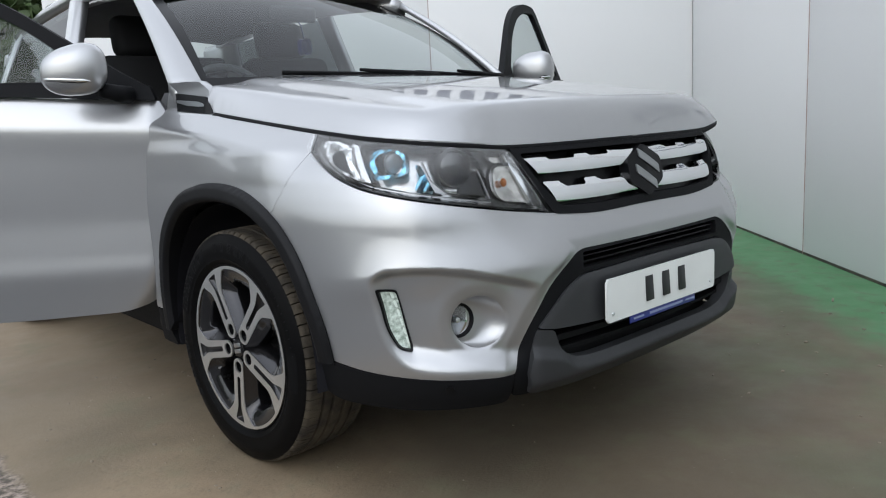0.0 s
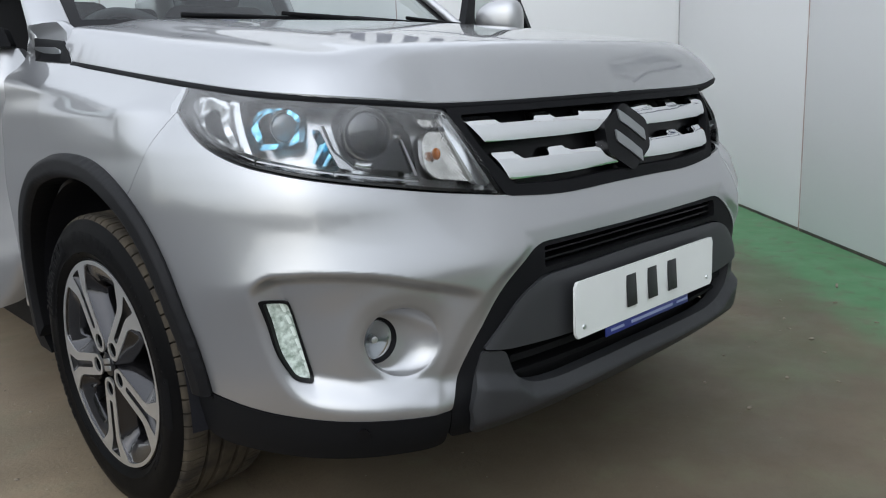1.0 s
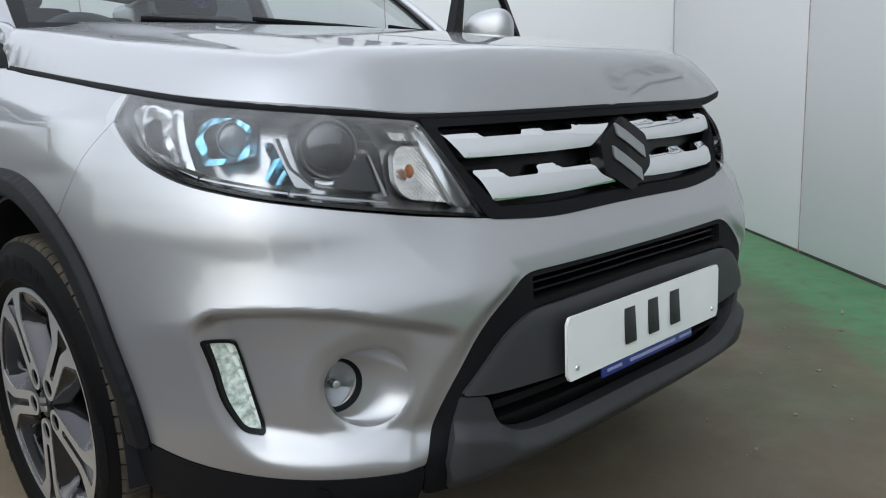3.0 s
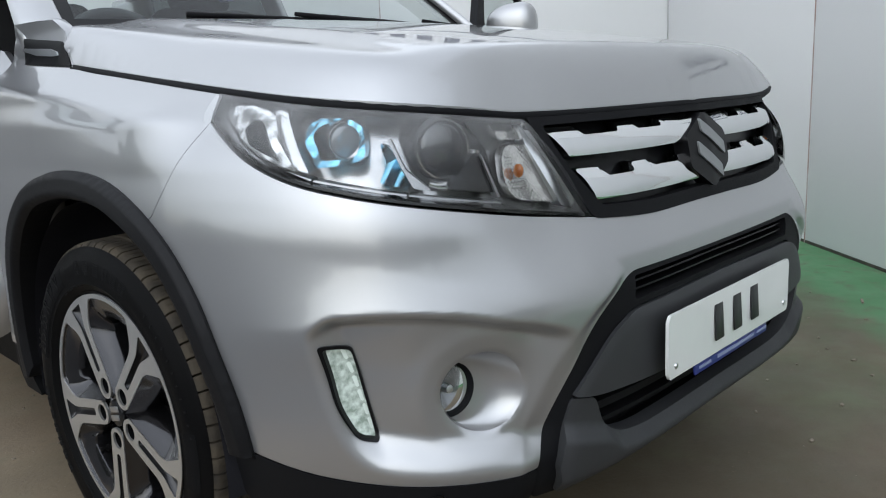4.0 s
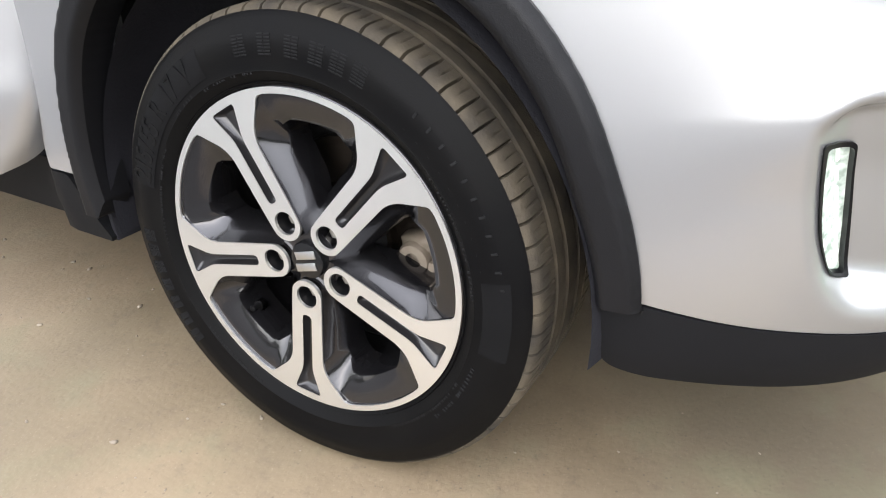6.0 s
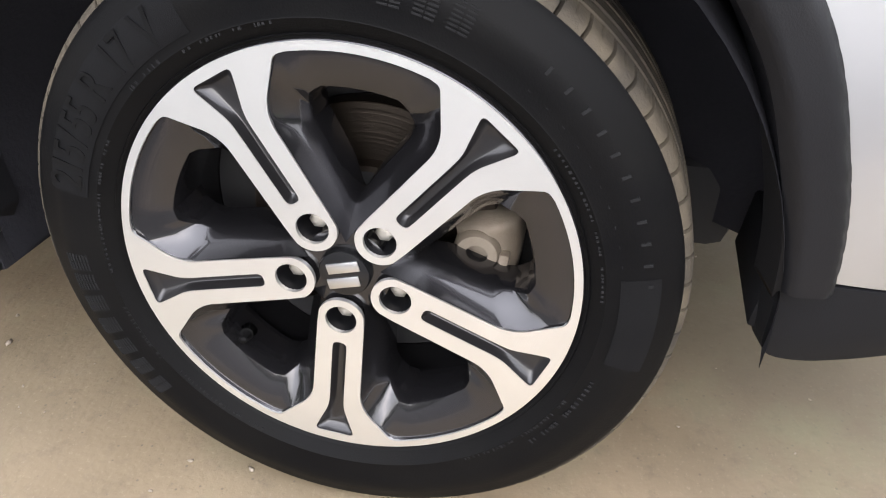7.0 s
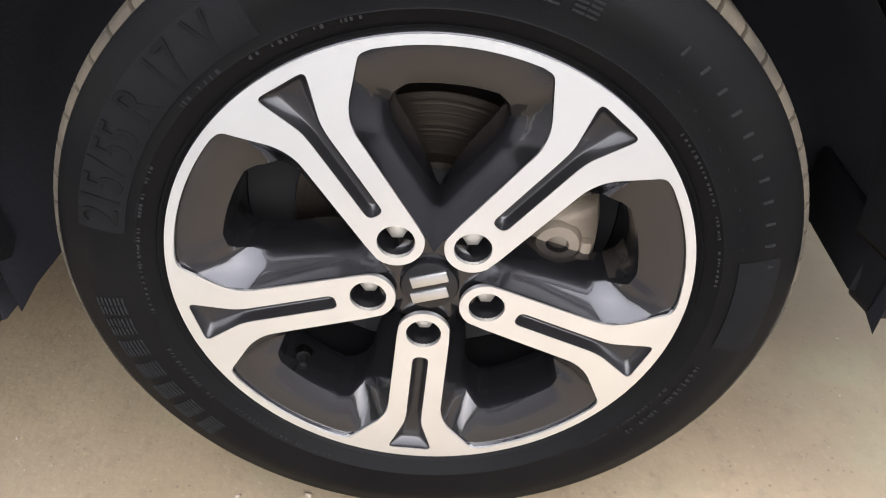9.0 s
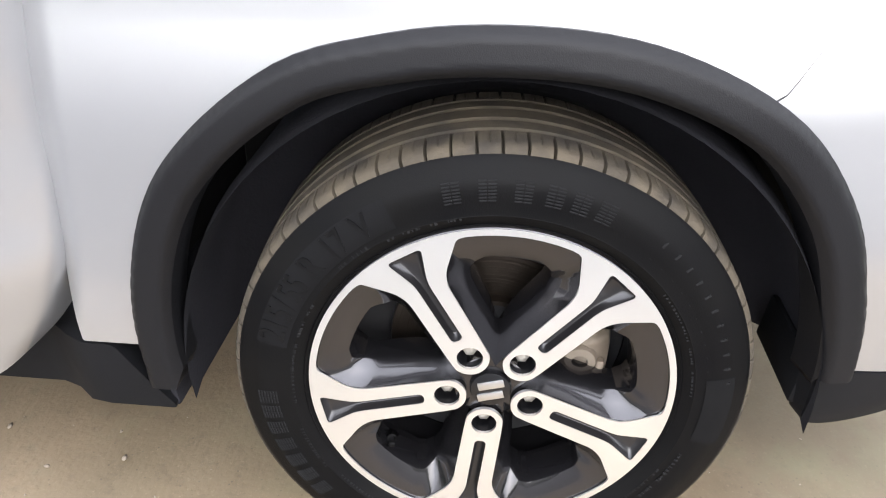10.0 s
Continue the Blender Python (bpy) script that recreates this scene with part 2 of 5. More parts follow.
def sheet(outline, where, holes=(), step=0.012, thick=0.01, out=0.0, flip=False):
    """A bmesh of the flat outline, finely divided, laid on the surface where(s, z, out), with its rim folded in by thick."""
    from mathutils.geometry import delaunay_2d_cdt
    loops = [resampled(np.asarray(l, float), step) for l in (outline, *holes)]
    lo, hi = loops[0].min(0), loops[0].max(0)
    gx, gy = np.meshgrid(np.arange(lo[0], hi[0], step), np.arange(lo[1], hi[1], step), indexing="ij")
    gx = gx + (np.arange(gx.shape[1]) % 2) * step * 0.5
    grid = np.stack([gx.ravel(), gy.ravel()], 1)
    ok = inside(grid, loops[0])
    for l in loops[1:]:
        ok &= ~inside(grid, l)
    grid = grid[ok]
    rim = np.concatenate(loops)
    near = np.ones(len(grid), bool)
    for k in range(0, len(grid), 2000):
        near[k:k + 2000] = (((grid[k:k + 2000, None] - rim[None]) ** 2).sum(-1).min(1) > (0.6 * step) ** 2)
    grid = grid[near]
    verts, edges, base = [Vector(p) for p in np.concatenate([rim, grid])], [], 0
    for l in loops:
        edges += [(base + i, base + (i + 1) % len(l)) for i in range(len(l))]
        base += len(l)
    v, _, faces, *_ = delaunay_2d_cdt(verts, edges, [], 0, 1e-6)
    v = np.array([tuple(p) for p in v])
    faces = [f for f in faces if len(f) == 3]
    mid = np.array([v[list(f)].mean(0) for f in faces])
    ok = inside(mid, loops[0])
    for l in loops[1:]:
        ok &= ~inside(mid, l)
    o = out(v[:, 0], v[:, 1]) if callable(out) else np.full(len(v), out)
    place = where(v[:, 0], v[:, 1], o)
    bm = bmesh.new()
    bv = [bm.verts.new(p) for p in place]
    for f, k in zip(faces, ok):
        a, b, c = v[f[0]], v[f[1]], v[f[2]]
        area = (b[0] - a[0]) * (c[1] - a[1]) - (b[1] - a[1]) * (c[0] - a[0])
        if k and abs(area) > 0.03 * step * step:
            bm.faces.new([bv[i] for i in (f if flip == (area > 0) else f[::-1])])
    if thick:
        back = where(v[:, 0], v[:, 1], o - thick)
        index = {b: i for i, b in enumerate(bv)}
        low = {}
        for e in [e for e in bm.edges if len(e.link_faces) == 1]:
            f = e.link_faces[0]
            a, b = e.verts
            loop = [l for l in f.loops if l.edge == e][0]
            a, b = loop.vert, loop.link_loop_next.vert
            for q in (a, b):
                if q not in low:
                    low[q] = bm.verts.new(back[index[q]])
            bm.faces.new([b, a, low[a], low[b]])
            e.smooth = False
    bmesh.ops.delete(bm, geom=[q for q in bm.verts if not q.link_faces], context="VERTS")
    return bm


def box(size, m=None, bevel=0.0, segments=2):
    bm = bmesh.new()
    bmesh.ops.create_cube(bm, size=1.0)
    bmesh.ops.scale(bm, vec=size, verts=bm.verts)
    if bevel:
        bmesh.ops.bevel(bm, geom=list(bm.edges), offset=bevel, segments=segments, profile=0.5, affect="EDGES")
    if m is not None:
        bm.transform(m)
    return creased(bm)


def joined(*parts):
    """Several bmeshes in one."""
    bm = parts[0]
    for other in parts[1:]:
        me = bpy.data.meshes.new("joint")
        other.to_mesh(me)
        other.free()
        bm.from_mesh(me)
        bpy.data.meshes.remove(me)
    return bm


def revolved(profile, n=64, m=None, closed=False, ripple=None, sink=None):
    """Turns (r, h) round the h axis; h runs along local z. ripple(j, i) adds to r, sink(j, i) to h."""
    bm = bmesh.new()
    rings = []
    for i in range(n):
        a = 2 * math.pi * i / n
        rings.append([bm.verts.new(((r + (ripple(j, i) if ripple else 0)) * math.cos(a), (r + (ripple(j, i) if ripple else 0)) * math.sin(a), h + (sink(j, i) if sink else 0))) for j, (r, h) in enumerate(profile)])
    m_count = len(profile) if closed else len(profile) - 1
    for i in range(n):
        p, q = rings[i], rings[(i + 1) % n]
        for j in range(m_count):
            k = (j + 1) % len(profile)
            bm.faces.new([p[j], q[j], q[k], p[k]])
    bmesh.ops.remove_doubles(bm, verts=bm.verts, dist=1e-6)
    if m is not None:
        bm.transform(m)
    return creased(bm, 40)


def lofted(rings, cap_first=False, cap_last=False, wrap=True):
    bm = bmesh.new()
    vs = [[bm.verts.new(p) for p in r] for r in rings]
    for a, b in zip(vs, vs[1:]):
        n = len(a)
        for i in range(n if wrap else n - 1):
            bm.faces.new([a[i], a[(i + 1) % n], b[(i + 1) % n], b[i]])
    if cap_first:
        bm.faces.new(vs[0][::-1])
    if cap_last:
        bm.faces.new(vs[-1])
    return creased(bm, 40)


def tube(points, r=0.006, n=8):
    pts = [Vector(p) for p in points]
    rings = []
    for i, p in enumerate(pts):
        d = (pts[min(i + 1, len(pts) - 1)] - pts[max(i - 1, 0)]).normalized()
        side = d.cross(Vector((0.13, 0.21, 0.97))).normalized()
        up = side.cross(d)
        rr = r[i] if isinstance(r, (list, tuple)) else r
        rings.append([p + rr * (math.cos(2 * math.pi * k / n) * side + math.sin(2 * math.pi * k / n) * up) for k in range(n)])
    return lofted(rings, True, True)




# ---- the skin of the car ----
HALF, BACK, REACH = 0.86, 0.35, 1.17
_a = np.linspace(0, np.pi / 2, 8001)
_px, _py = -HALF * np.sin(_a) ** 0.5, BACK - REACH * np.cos(_a) ** 0.5
_ps = np.r_[0, np.cumsum(np.hypot(np.diff(_px), np.diff(_py)))]
TURN_END = float(_ps[-1])
LEVELS = np.array([0.22, 0.32, 0.45, 0.58, 0.70, 0.80, 0.87, 0.92, 1.06])
STATIONS = np.array([0.0, 0.45, 0.80, 1.10, 1.60])
DEPTHS = np.array([
    [-0.060, -0.012, 0.000, 0.002, -0.035, -0.052, -0.075, -0.110, -0.200],
    [-0.070, -0.005, 0.006, 0.008, -0.042, -0.075, -0.105, -0.135, -0.200],
    [-0.050, 0.000, 0.022, 0.031, 0.022, -0.005, -0.045, -0.085, -0.180],
    [-0.030, 0.000, 0.010, 0.018, 0.017, 0.000, -0.040, -0.090, -0.170],
    [-0.020, -0.005, 0.000, 0.006, 0.012, 0.005, -0.012, -0.040, -0.085]])


def slopes(xs, ys):
    """Slopes of a smooth curve that keeps between its points."""
    h = np.diff(xs)
    d = np.diff(ys, axis=0) / h.reshape(-1, *[1] * (ys.ndim - 1))
    m = np.zeros_like(ys)
    m[0], m[-1] = d[0], d[-1]
    for i in range(1, len(xs) - 1):
        same = d[i - 1] * d[i] > 0
        m[i] = np.where(same, 2 * d[i - 1] * d[i] / np.where(same, d[i - 1] + d[i], 1), 0)
    return m


def curve(xs, ys, x):
    """A smooth curve through the points (xs, ys), at x."""
    xs, ys = np.asarray(xs, float), np.asarray(ys, float)
    m = slopes(xs, ys)
    x = np.clip(np.asarray(x, float), xs[0], xs[-1])
    i = np.clip(np.searchsorted(xs, x) - 1, 0, len(xs) - 2)
    h = xs[i + 1] - xs[i]
    u = (x - xs[i]) / h
    return ((2 * u**3 - 3 * u**2 + 1) * ys[i] + (u**3 - 2 * u**2 + u) * h * m[i]
            + (3 * u**2 - 2 * u**3) * ys[i + 1] + (u**3 - u**2) * h * m[i + 1])


def smooth(a, b, x):
    u = np.clip((np.asarray(x, float) - a) / np.where(b == a, 1e-9, np.subtract(b, a)), 0, 1)
    return u * u * (3 - 2 * u)


def depth(s, z):
    """How far the skin stands out from the plan curve."""
    s, z = np.broadcast_arrays(np.asarray(s, float), np.asarray(z, float))
    rows = np.array([curve(LEVELS, r, z.ravel()) for r in DEPTHS])
    m = slopes(STATIONS, rows)
    x = np.clip(np.abs(s.ravel()), STATIONS[0], STATIONS[-1])
    i = np.clip(np.searchsorted(STATIONS, x) - 1, 0, len(STATIONS) - 2)
    k = np.arange(len(x))
    h = STATIONS[i + 1] - STATIONS[i]
    u = (x - STATIONS[i]) / h
    o = ((2 * u**3 - 3 * u**2 + 1) * rows[i, k] + (u**3 - 2 * u**2 + u) * h * m[i, k]
         + (3 * u**2 - 2 * u**3) * rows[i + 1, k] + (u**3 - u**2) * h * m[i + 1, k])
    return o.reshape(s.shape)


def shoulder(s, z):
    """The crease that runs along the fender into the door."""
    line = curve([1.08, 1.147, 1.242, 1.383, 1.468, 1.659, 1.946], [0.872, 0.882, 0.892, 0.909, 0.918, 0.938, 0.964], s)
    up, down = np.clip((z - 0.79) / (line - 0.79), 0, 2) ** 1.6, np.clip(1 - (z - line) / 0.056, 0, 3)
    k = 0.07
    both = -k * np.log(np.exp(-up / k) + np.exp(-down / k)) + 0.0
    return 0.038 * np.clip(both, 0, 1) * smooth(1.06, 1.22, s)


def hollow(s, z):
    """The pocket round the fog lamp: under a crease, inside a ridge and above a lip."""
    brow = curve([0.44, 0.60, 0.67, 0.757, 0.82, 0.875], [0.535, 0.583, 0.601, 0.609, 0.605, 0.575], s)
    ridge = curve([0.36, 0.386, 0.461, 0.538, 0.60], [0.79, 0.814, 0.846, 0.861, 0.868], z)
    lip = curve([0.55, 0.605, 0.725, 0.82], [0.357, 0.364, 0.375, 0.39], s)
    return 0.034 * smooth(brow + 0.007, brow - 0.015, z) * smooth(ridge + 0.004, ridge - 0.048, s) * smooth(lip - 0.016, lip + 0.046, z) * smooth(0.46, 0.56, s)


def brow_flare(s, z):
    """Above the fog lamp's crease the skin sweeps outwards to it, most at the corner."""
    brow = curve([0.44, 0.60, 0.67, 0.757, 0.82, 0.875, 0.95], [0.535, 0.583, 0.601, 0.609, 0.605, 0.592, 0.585], s)
    above = np.clip(1 - (z - brow) / 0.085, 0, 1) ** 2
    return 0.010 * np.where(z > brow, above, smooth(brow - 0.09, brow, z)) * smooth(0.46, 0.76, s) * smooth(1.02, 0.80, s)


def fog_roll(s, z):
    """The skin rolls inwards round the fog lamp's opening."""
    q = np.hypot((s - 0.620) / 0.0695, (z - 0.4715) / 0.0625)
    return 0.004 * np.clip((1.10 - q) / 0.10, 0, 1) ** 2 - 0.0024 * np.exp(-((q - 1.45) / 0.25) ** 2)


def chamfer(s, z):
    """A narrow slope in the bumper along the edge of the lower grille's surround."""
    edge = curve([0.338, 0.445, 0.539, 0.612], [0.538, 0.498, 0.438, 0.335], z)
    away = np.maximum((s - edge) * 0.8, z - 0.608)
    return 0.010 * np.clip(1 - away / 0.028, 0, 1) * smooth(0.66, 0.64, z)


def lamp_crease(s, z):
    """A soft fold along the bumper below the headlamp."""
    line = curve([0.33, 0.433, 0.55, 0.68, 0.78, 0.845, 0.95], [0.635, 0.657, 0.687, 0.720, 0.744, 0.754, 0.766], s)
    away = np.sqrt((z - line) ** 2 + 0.009**2)
    return 0.0030 * np.clip(1 - away / 0.065, 0, 1) * smooth(0.34, 0.46, s) * smooth(1.0, 0.82, s)


def skin(s, z, out=0.0):
    """The car's skin: s runs round the plan from the middle of the front (plus: driver's side), z up. out: metres outwards."""
    s, z = np.broadcast_arrays(np.asarray(s, float), np.asarray(z, float))
    a, side = np.abs(s), np.where(s < 0, -1.0, 1.0)
    def plan(q):
        return np.where(q < TURN_END, np.interp(q, _ps, _px), -HALF), np.where(q < TURN_END, np.interp(q, _ps, _py), BACK + q - TURN_END)
    x, y = plan(a)
    x1, y1 = plan(a + 0.004)
    x0, y0 = plan(np.maximum(a - 0.004, 0))
    tx, ty = x1 - x0, y1 - y0
    n = np.hypot(tx, ty)
    nx, ny = -ty / n, tx / n
    nx = np.where(a < 0.004, 0, nx); ny = np.where(a < 0.004, -1, ny)
    end = curve([0.36, 0.51, 0.62, 0.72, 0.80, 0.96], [1.972, 1.933, 1.918, 1.908, 1.904, 1.900], z)
    tuck = 0.04 * smooth(end, end + 0.07, a)
    far = np.where(s < 0, (0.035 + 0.040 * smooth(0.66, 0.74, z)) * smooth(0.43, 0.58, a) * smooth(1.20, 0.95, a), 0.0)
    o = depth(a, z) - far - tuck + shoulder(a, z) + lamp_crease(a, z) + brow_flare(a, z) - hollow(a, z) - fog_roll(a, z) - chamfer(a, z) + out
    return np.stack([(x + nx * o) * side, y + ny * o, z], -1)


# ---- the car ----
car = tagged(new("car"), "silver compact SUV with black arches and both front doors open", "car")


def panel(name, outline, mat, parent=car, holes=(), step=0.012, thick=0.012, out=0.0, label="", side=1):
    """A piece of the car's skin by its outline in (s, z); side -1 mirrors it to the passenger's side."""
    where = (lambda s, z, o: skin(s, z, o)) if side > 0 else (lambda s, z, o: skin(-s, z, o))
    return part(name, sheet(outline, where, holes, step, thick, out, flip=side < 0), mat, parent, label)


def panel_skin(s, z, side):
    """Points of the skin on one side of the car."""
    return skin(s * side, z)


def both_ways(half):
    """An outline from its half, which runs from the middle out and back to the middle."""
    return [*half, *[(-p[0], *p[1:]) for p in half[::-1] if abs(p[0]) > 1e-6]]


AXLE = 1.435  # s of the front wheel's middle
ARCH_Z = 0.335


def arch_arc(r, a0, a1, n=40):
    """Points of the arch's circle in (s, z), angles from the front (0) over the top (90) to the back (180), a little square in front."""
    res = []
    for a in np.linspace(a0, a1, n):
        rr = r - 0.447 + float(curve([0, 22, 38, 52, 68, 90, 105, 120, 140, 160, 180], [0.446, 0.452, 0.468, 0.477, 0.471, 0.462, 0.467, 0.480, 0.480, 0.466, 0.449], a))
        res.append((AXLE - rr * math.cos(radians(a)), ARCH_Z + rr * math.sin(radians(a)), 0.0))
    return res


LAMP = [(1.066, 0.876, 0.006), (1.088, 0.918, 0.008), (0.99, 0.906, 0.05), (0.89, 0.894, 0.05), (0.747, 0.881, 0.05), (0.61, 0.868, 0.05), (0.482, 0.857, 0.012),
        (0.440, 0.787, 0.04), (0.393, 0.704, 0.004), (0.526, 0.723, 0.05), (0.645, 0.744, 0.05), (0.76, 0.765, 0.06), (0.881, 0.789, 0.06), (0.963, 0.82, 0.05)]
GRILLE = both_ways([(0, 0.690, 0.2), (0.235, 0.686, 0.06), (0.38, 0.699, 0.015), (0.436, 0.787, 0.04), (0.476, 0.859, 0.008), (0.30, 0.8575, 0.1), (0, 0.8585, 0.2)])
TRIM = [(0, 0.606, 0.1), (0.335, 0.610, 0.03), (0.438, 0.539, 0.05), (0.498, 0.445, 0.08), (0.538, 0.338, 0.01)]
FOG = (0.620, 0.4715, 0.0695, 0.0625)
DAY_LAMP = [(0.851, 0.566, 0.006), (0.811, 0.560, 0.006), (0.782, 0.411, 0.006), (0.810, 0.419, 0.02), (0.834, 0.466, 0.03)]

# bumper: one silver skin from arch to arch
lamp_low = [LAMP[8], LAMP[9], LAMP[10], LAMP[11], LAMP[12], LAMP[13], LAMP[0]]
half = [(0, 0.689, 0.2), (0.235, 0.685, 0.06), (0.392, 0.702, 0.0), *[(p[0], p[1] - 0.004, 0.05) for p in lamp_low[1:-1]], (1.0658, 0.874, 0.0),
        (1.1136, 0.8025, 0.0), (1.1585, 0.736, 0.0), *[p for p in arch_arc(0.444, 56.0, 6, 16)], (0.993, 0.379, 0.004), (0.90, 0.362, 0.05), (0.745, 0.348, 0.05), (0.60, 0.34, 0.05), (0.538, 0.338, 0.004),
        (0.498, 0.445, 0.08), (0.438, 0.539, 0.05), (0.335, 0.610, 0.03), (0, 0.606, 0.1)]
fog_hole = ellipse(*FOG, n=48, turn=0.25)
fog_hole_left = fog_hole * [-1, 1]
day_hole = rounded(DAY_LAMP)
panel("bumper", rounded(both_ways(half)), SILVER, holes=(fog_hole, fog_hole_left, day_hole, day_hole * [-1, 1]), step=0.005, thick=0.014, label="silver front bumper skin")

for side in (1, -1):
    # fender
    out_line = [(1.0662, 0.8754, 0.0), (1.1142, 0.803, 0.0), (1.1592, 0.737, 0.0), *arch_arc(0.444, 56.35, 180, 34), (1.884, 0.375, 0.0), (1.965, 0.375, 0.004),
                (1.972, 0.50, 0.05), (1.960, 0.65, 0.1), (1.950, 0.85, 0.05), (1.938, 0.955, 0.012), (1.868, 0.992, 0.012), (1.884, 1.043, 0.01), (1.882, 1.090, 0.006), (1.66, 1.080, 0.01), (1.597, 1.052, 0.01), (1.590, 1.034, 0.006), (1.546, 0.980, 0.008), (1.493, 0.970, 0.03),
                (1.288, 0.942, 0.05), (1.09, 0.916, 0.003)]
    vent_line = rounded([(1.826, 1.057), (1.600, 1.034), (1.552, 0.984), (1.785, 1.001)], 0.007)
    fender = panel("fender", rounded(out_line), SILVER, holes=(vent_line,), step=0.0075, thick=0.014, side=side)
    vent = panel("fender_vent", vent_line, GLOSS_BLACK, step=0.01, out=0.003, side=side, label="black fender vent with a chrome blade")
    panel("vent_blade", rounded([(1.800, 1.0345), (1.65, 1.023), (1.612, 1.015), (1.604, 1.007), (1.64, 1.008), (1.72, 1.0145), (1.795, 1.027)], 0.004), SATIN, vent, step=0.007, out=0.006, thick=0.006, side=side)
    # the fender's top folds inwards beside the hood and the pillar's foot
    fold_s, fold_z = np.array([1.500, 1.546, 1.590, 1.597, 1.66, 1.76, 1.882]), np.array([0.969, 0.979, 1.033, 1.052, 1.080, 1.086, 1.090])
    top_edge = panel_skin(fold_s, fold_z, side)
    part("fender_top", lofted([[Vector(p) + Vector((side * w, 0, h)) for p in top_edge] for w, h in ((0.0, 0.0), (0.010, 0.003), (0.024, 0.001), (0.042, -0.016))], wrap=False), SILVER, fender)
    # arch trim: a rounded black band
    band = [*arch_arc(0.448, 4, 179, 60), (1.882, 0.315, 0.0), (1.845, 0.315, 0.0), *arch_arc(0.398, 179, 4, 60), (1.036, 0.374, 0.0), (0.986, 0.372, 0.0)]

    def swell(s, z):
        r = np.where(z < ARCH_Z, np.abs(s - AXLE), np.hypot(s - AXLE, np.maximum(z - ARCH_Z, 0)))
        a = np.degrees(np.arctan2(np.maximum(z - ARCH_Z, 0), AXLE - s))
        edge = curve([0, 22, 38, 52, 68, 90, 105, 120, 140, 160, 180], [0.447, 0.453, 0.469, 0.478, 0.472, 0.463, 0.468, 0.481, 0.481, 0.467, 0.450], a)
        k = np.clip((edge - r) / 0.05, 0, 1)
        ledge = 0.007 * smooth(0.08, 0.20, k)
        return 0.004 + 0.006 * np.sqrt(np.clip(1 - (1 - np.clip(k / 0.08, 0, 1)) ** 2, 0, 1)) + ledge - 0.014 * np.clip((k - 0.78) / 0.22, 0, 1) ** 1.3
    panel("arch_trim", rounded(band), ARCH_PLASTIC, step=0.0055, thick=0.05, out=swell, side=side, label="black plastic wheel arch trim")
    # lining of the arch
    rings = []
    for x, r in ((0.845, 0.402), (0.80, 0.41), (0.60, 0.41), (0.54, 0.30)):
        rings.append([(-side * x, -r * math.cos(radians(a)), ARCH_Z + r * math.sin(radians(a))) for a in np.linspace(-6, 188, 40)])
    part("arch_liner", lofted(rings, wrap=False), LINER, car, "dark felt wheel arch lining")
    # lower black skirt under the bumper corner, with a parking sensor
    skirt = [(0.540, 0.337, 0.004), (0.745, 0.347, 0.05), (0.90, 0.360, 0.05), (1.036, 0.384, 0.006), (1.030, 0.288, 0.03), (0.985, 0.272, 0.03), (0.80, 0.262, 0.05), (0.545, 0.262, 0.01)]
    low = panel("lower_skirt", rounded(skirt), PLASTIC, step=0.012, thick=0.03, out=0.002, side=side, label="black plastic lower bumper skirt")
    panel("parking_sensor", ellipse(0.700, 0.322, 0.0105, 0.0105, 20), GLOSS_BLACK, low, step=0.006, thick=0.008, out=0.0055, side=side)
    # edge flap in front of the tyre
    flap = box((0.16, 0.012, 0.07), pose(-side * 0.72, -0.40, 0.340, 8, 0, 0), 0.004)
    part("splash_flap", flap, PLASTIC, car)
    flap = box((0.20, 0.010, 0.16), pose(-side * 0.735, 0.44, 0.335, -6, 0, 0), 0.004)
    part("mud_flap", flap, LINER, car)

trim_out = both_ways([*TRIM, (0.536, 0.272, 0.02), (0.40, 0.262, 0.05), (0, 0.258, 0.1)])
slot = both_ways([(0, 0.562, 0.1), (0.318, 0.561, 0.006), (0.318, 0.600, 0.006), (0, 0.5995, 0.1)])
lower_hole = both_ways([(0, 0.552, 0.1), (0.335, 0.550, 0.03), (0.470, 0.442, 0.03), (0.494, 0.338, 0.01), (0.46, 0.285, 0.03), (0, 0.285, 0.1)])
mouth = panel("front_trim", rounded(trim_out), PLASTIC, holes=(rounded(slot, 0.006), rounded(lower_hole, 0.01)), step=0.010, thick=0.03, out=-0.002, label="black plastic surround of the lower grille")
# a near-black sheet paints the shade behind the openings
panel("shade_backing", rounded([(p[0] * 0.97, 0.43 + (p[1] - 0.43) * 0.95) for p in trim_out], 0.02), DARK, step=0.03, thick=0.0, out=-0.075, label="dark sheet painting the shade behind the grille")
for k, z in enumerate((0.574, 0.588)):
    panel("slot_slat", rounded(both_ways([(0, z - 0.0015, 0), (0.312, z - 0.0015, 0.001), (0.312, z + 0.0015, 0.001), (0, z + 0.0015, 0)]), 0.001), GLOSS_BLACK, mouth, step=0.02, thick=0.04, out=-0.012)
panel("grille_slat", rounded(both_ways([(0, 0.384, 0), (0.40, 0.392, 0.002), (0.40, 0.406, 0.002), (0, 0.398, 0)]), 0.002), PLASTIC, mouth, step=0.02, thick=0.04, out=-0.014)
panel("grille_slat", rounded(both_ways([(0, 0.352, 0), (0.385, 0.362, 0.002), (0.385, 0.370, 0.002), (0, 0.360, 0)]), 0.002), PLASTIC, mouth, step=0.02, thick=0.04, out=-0.02)


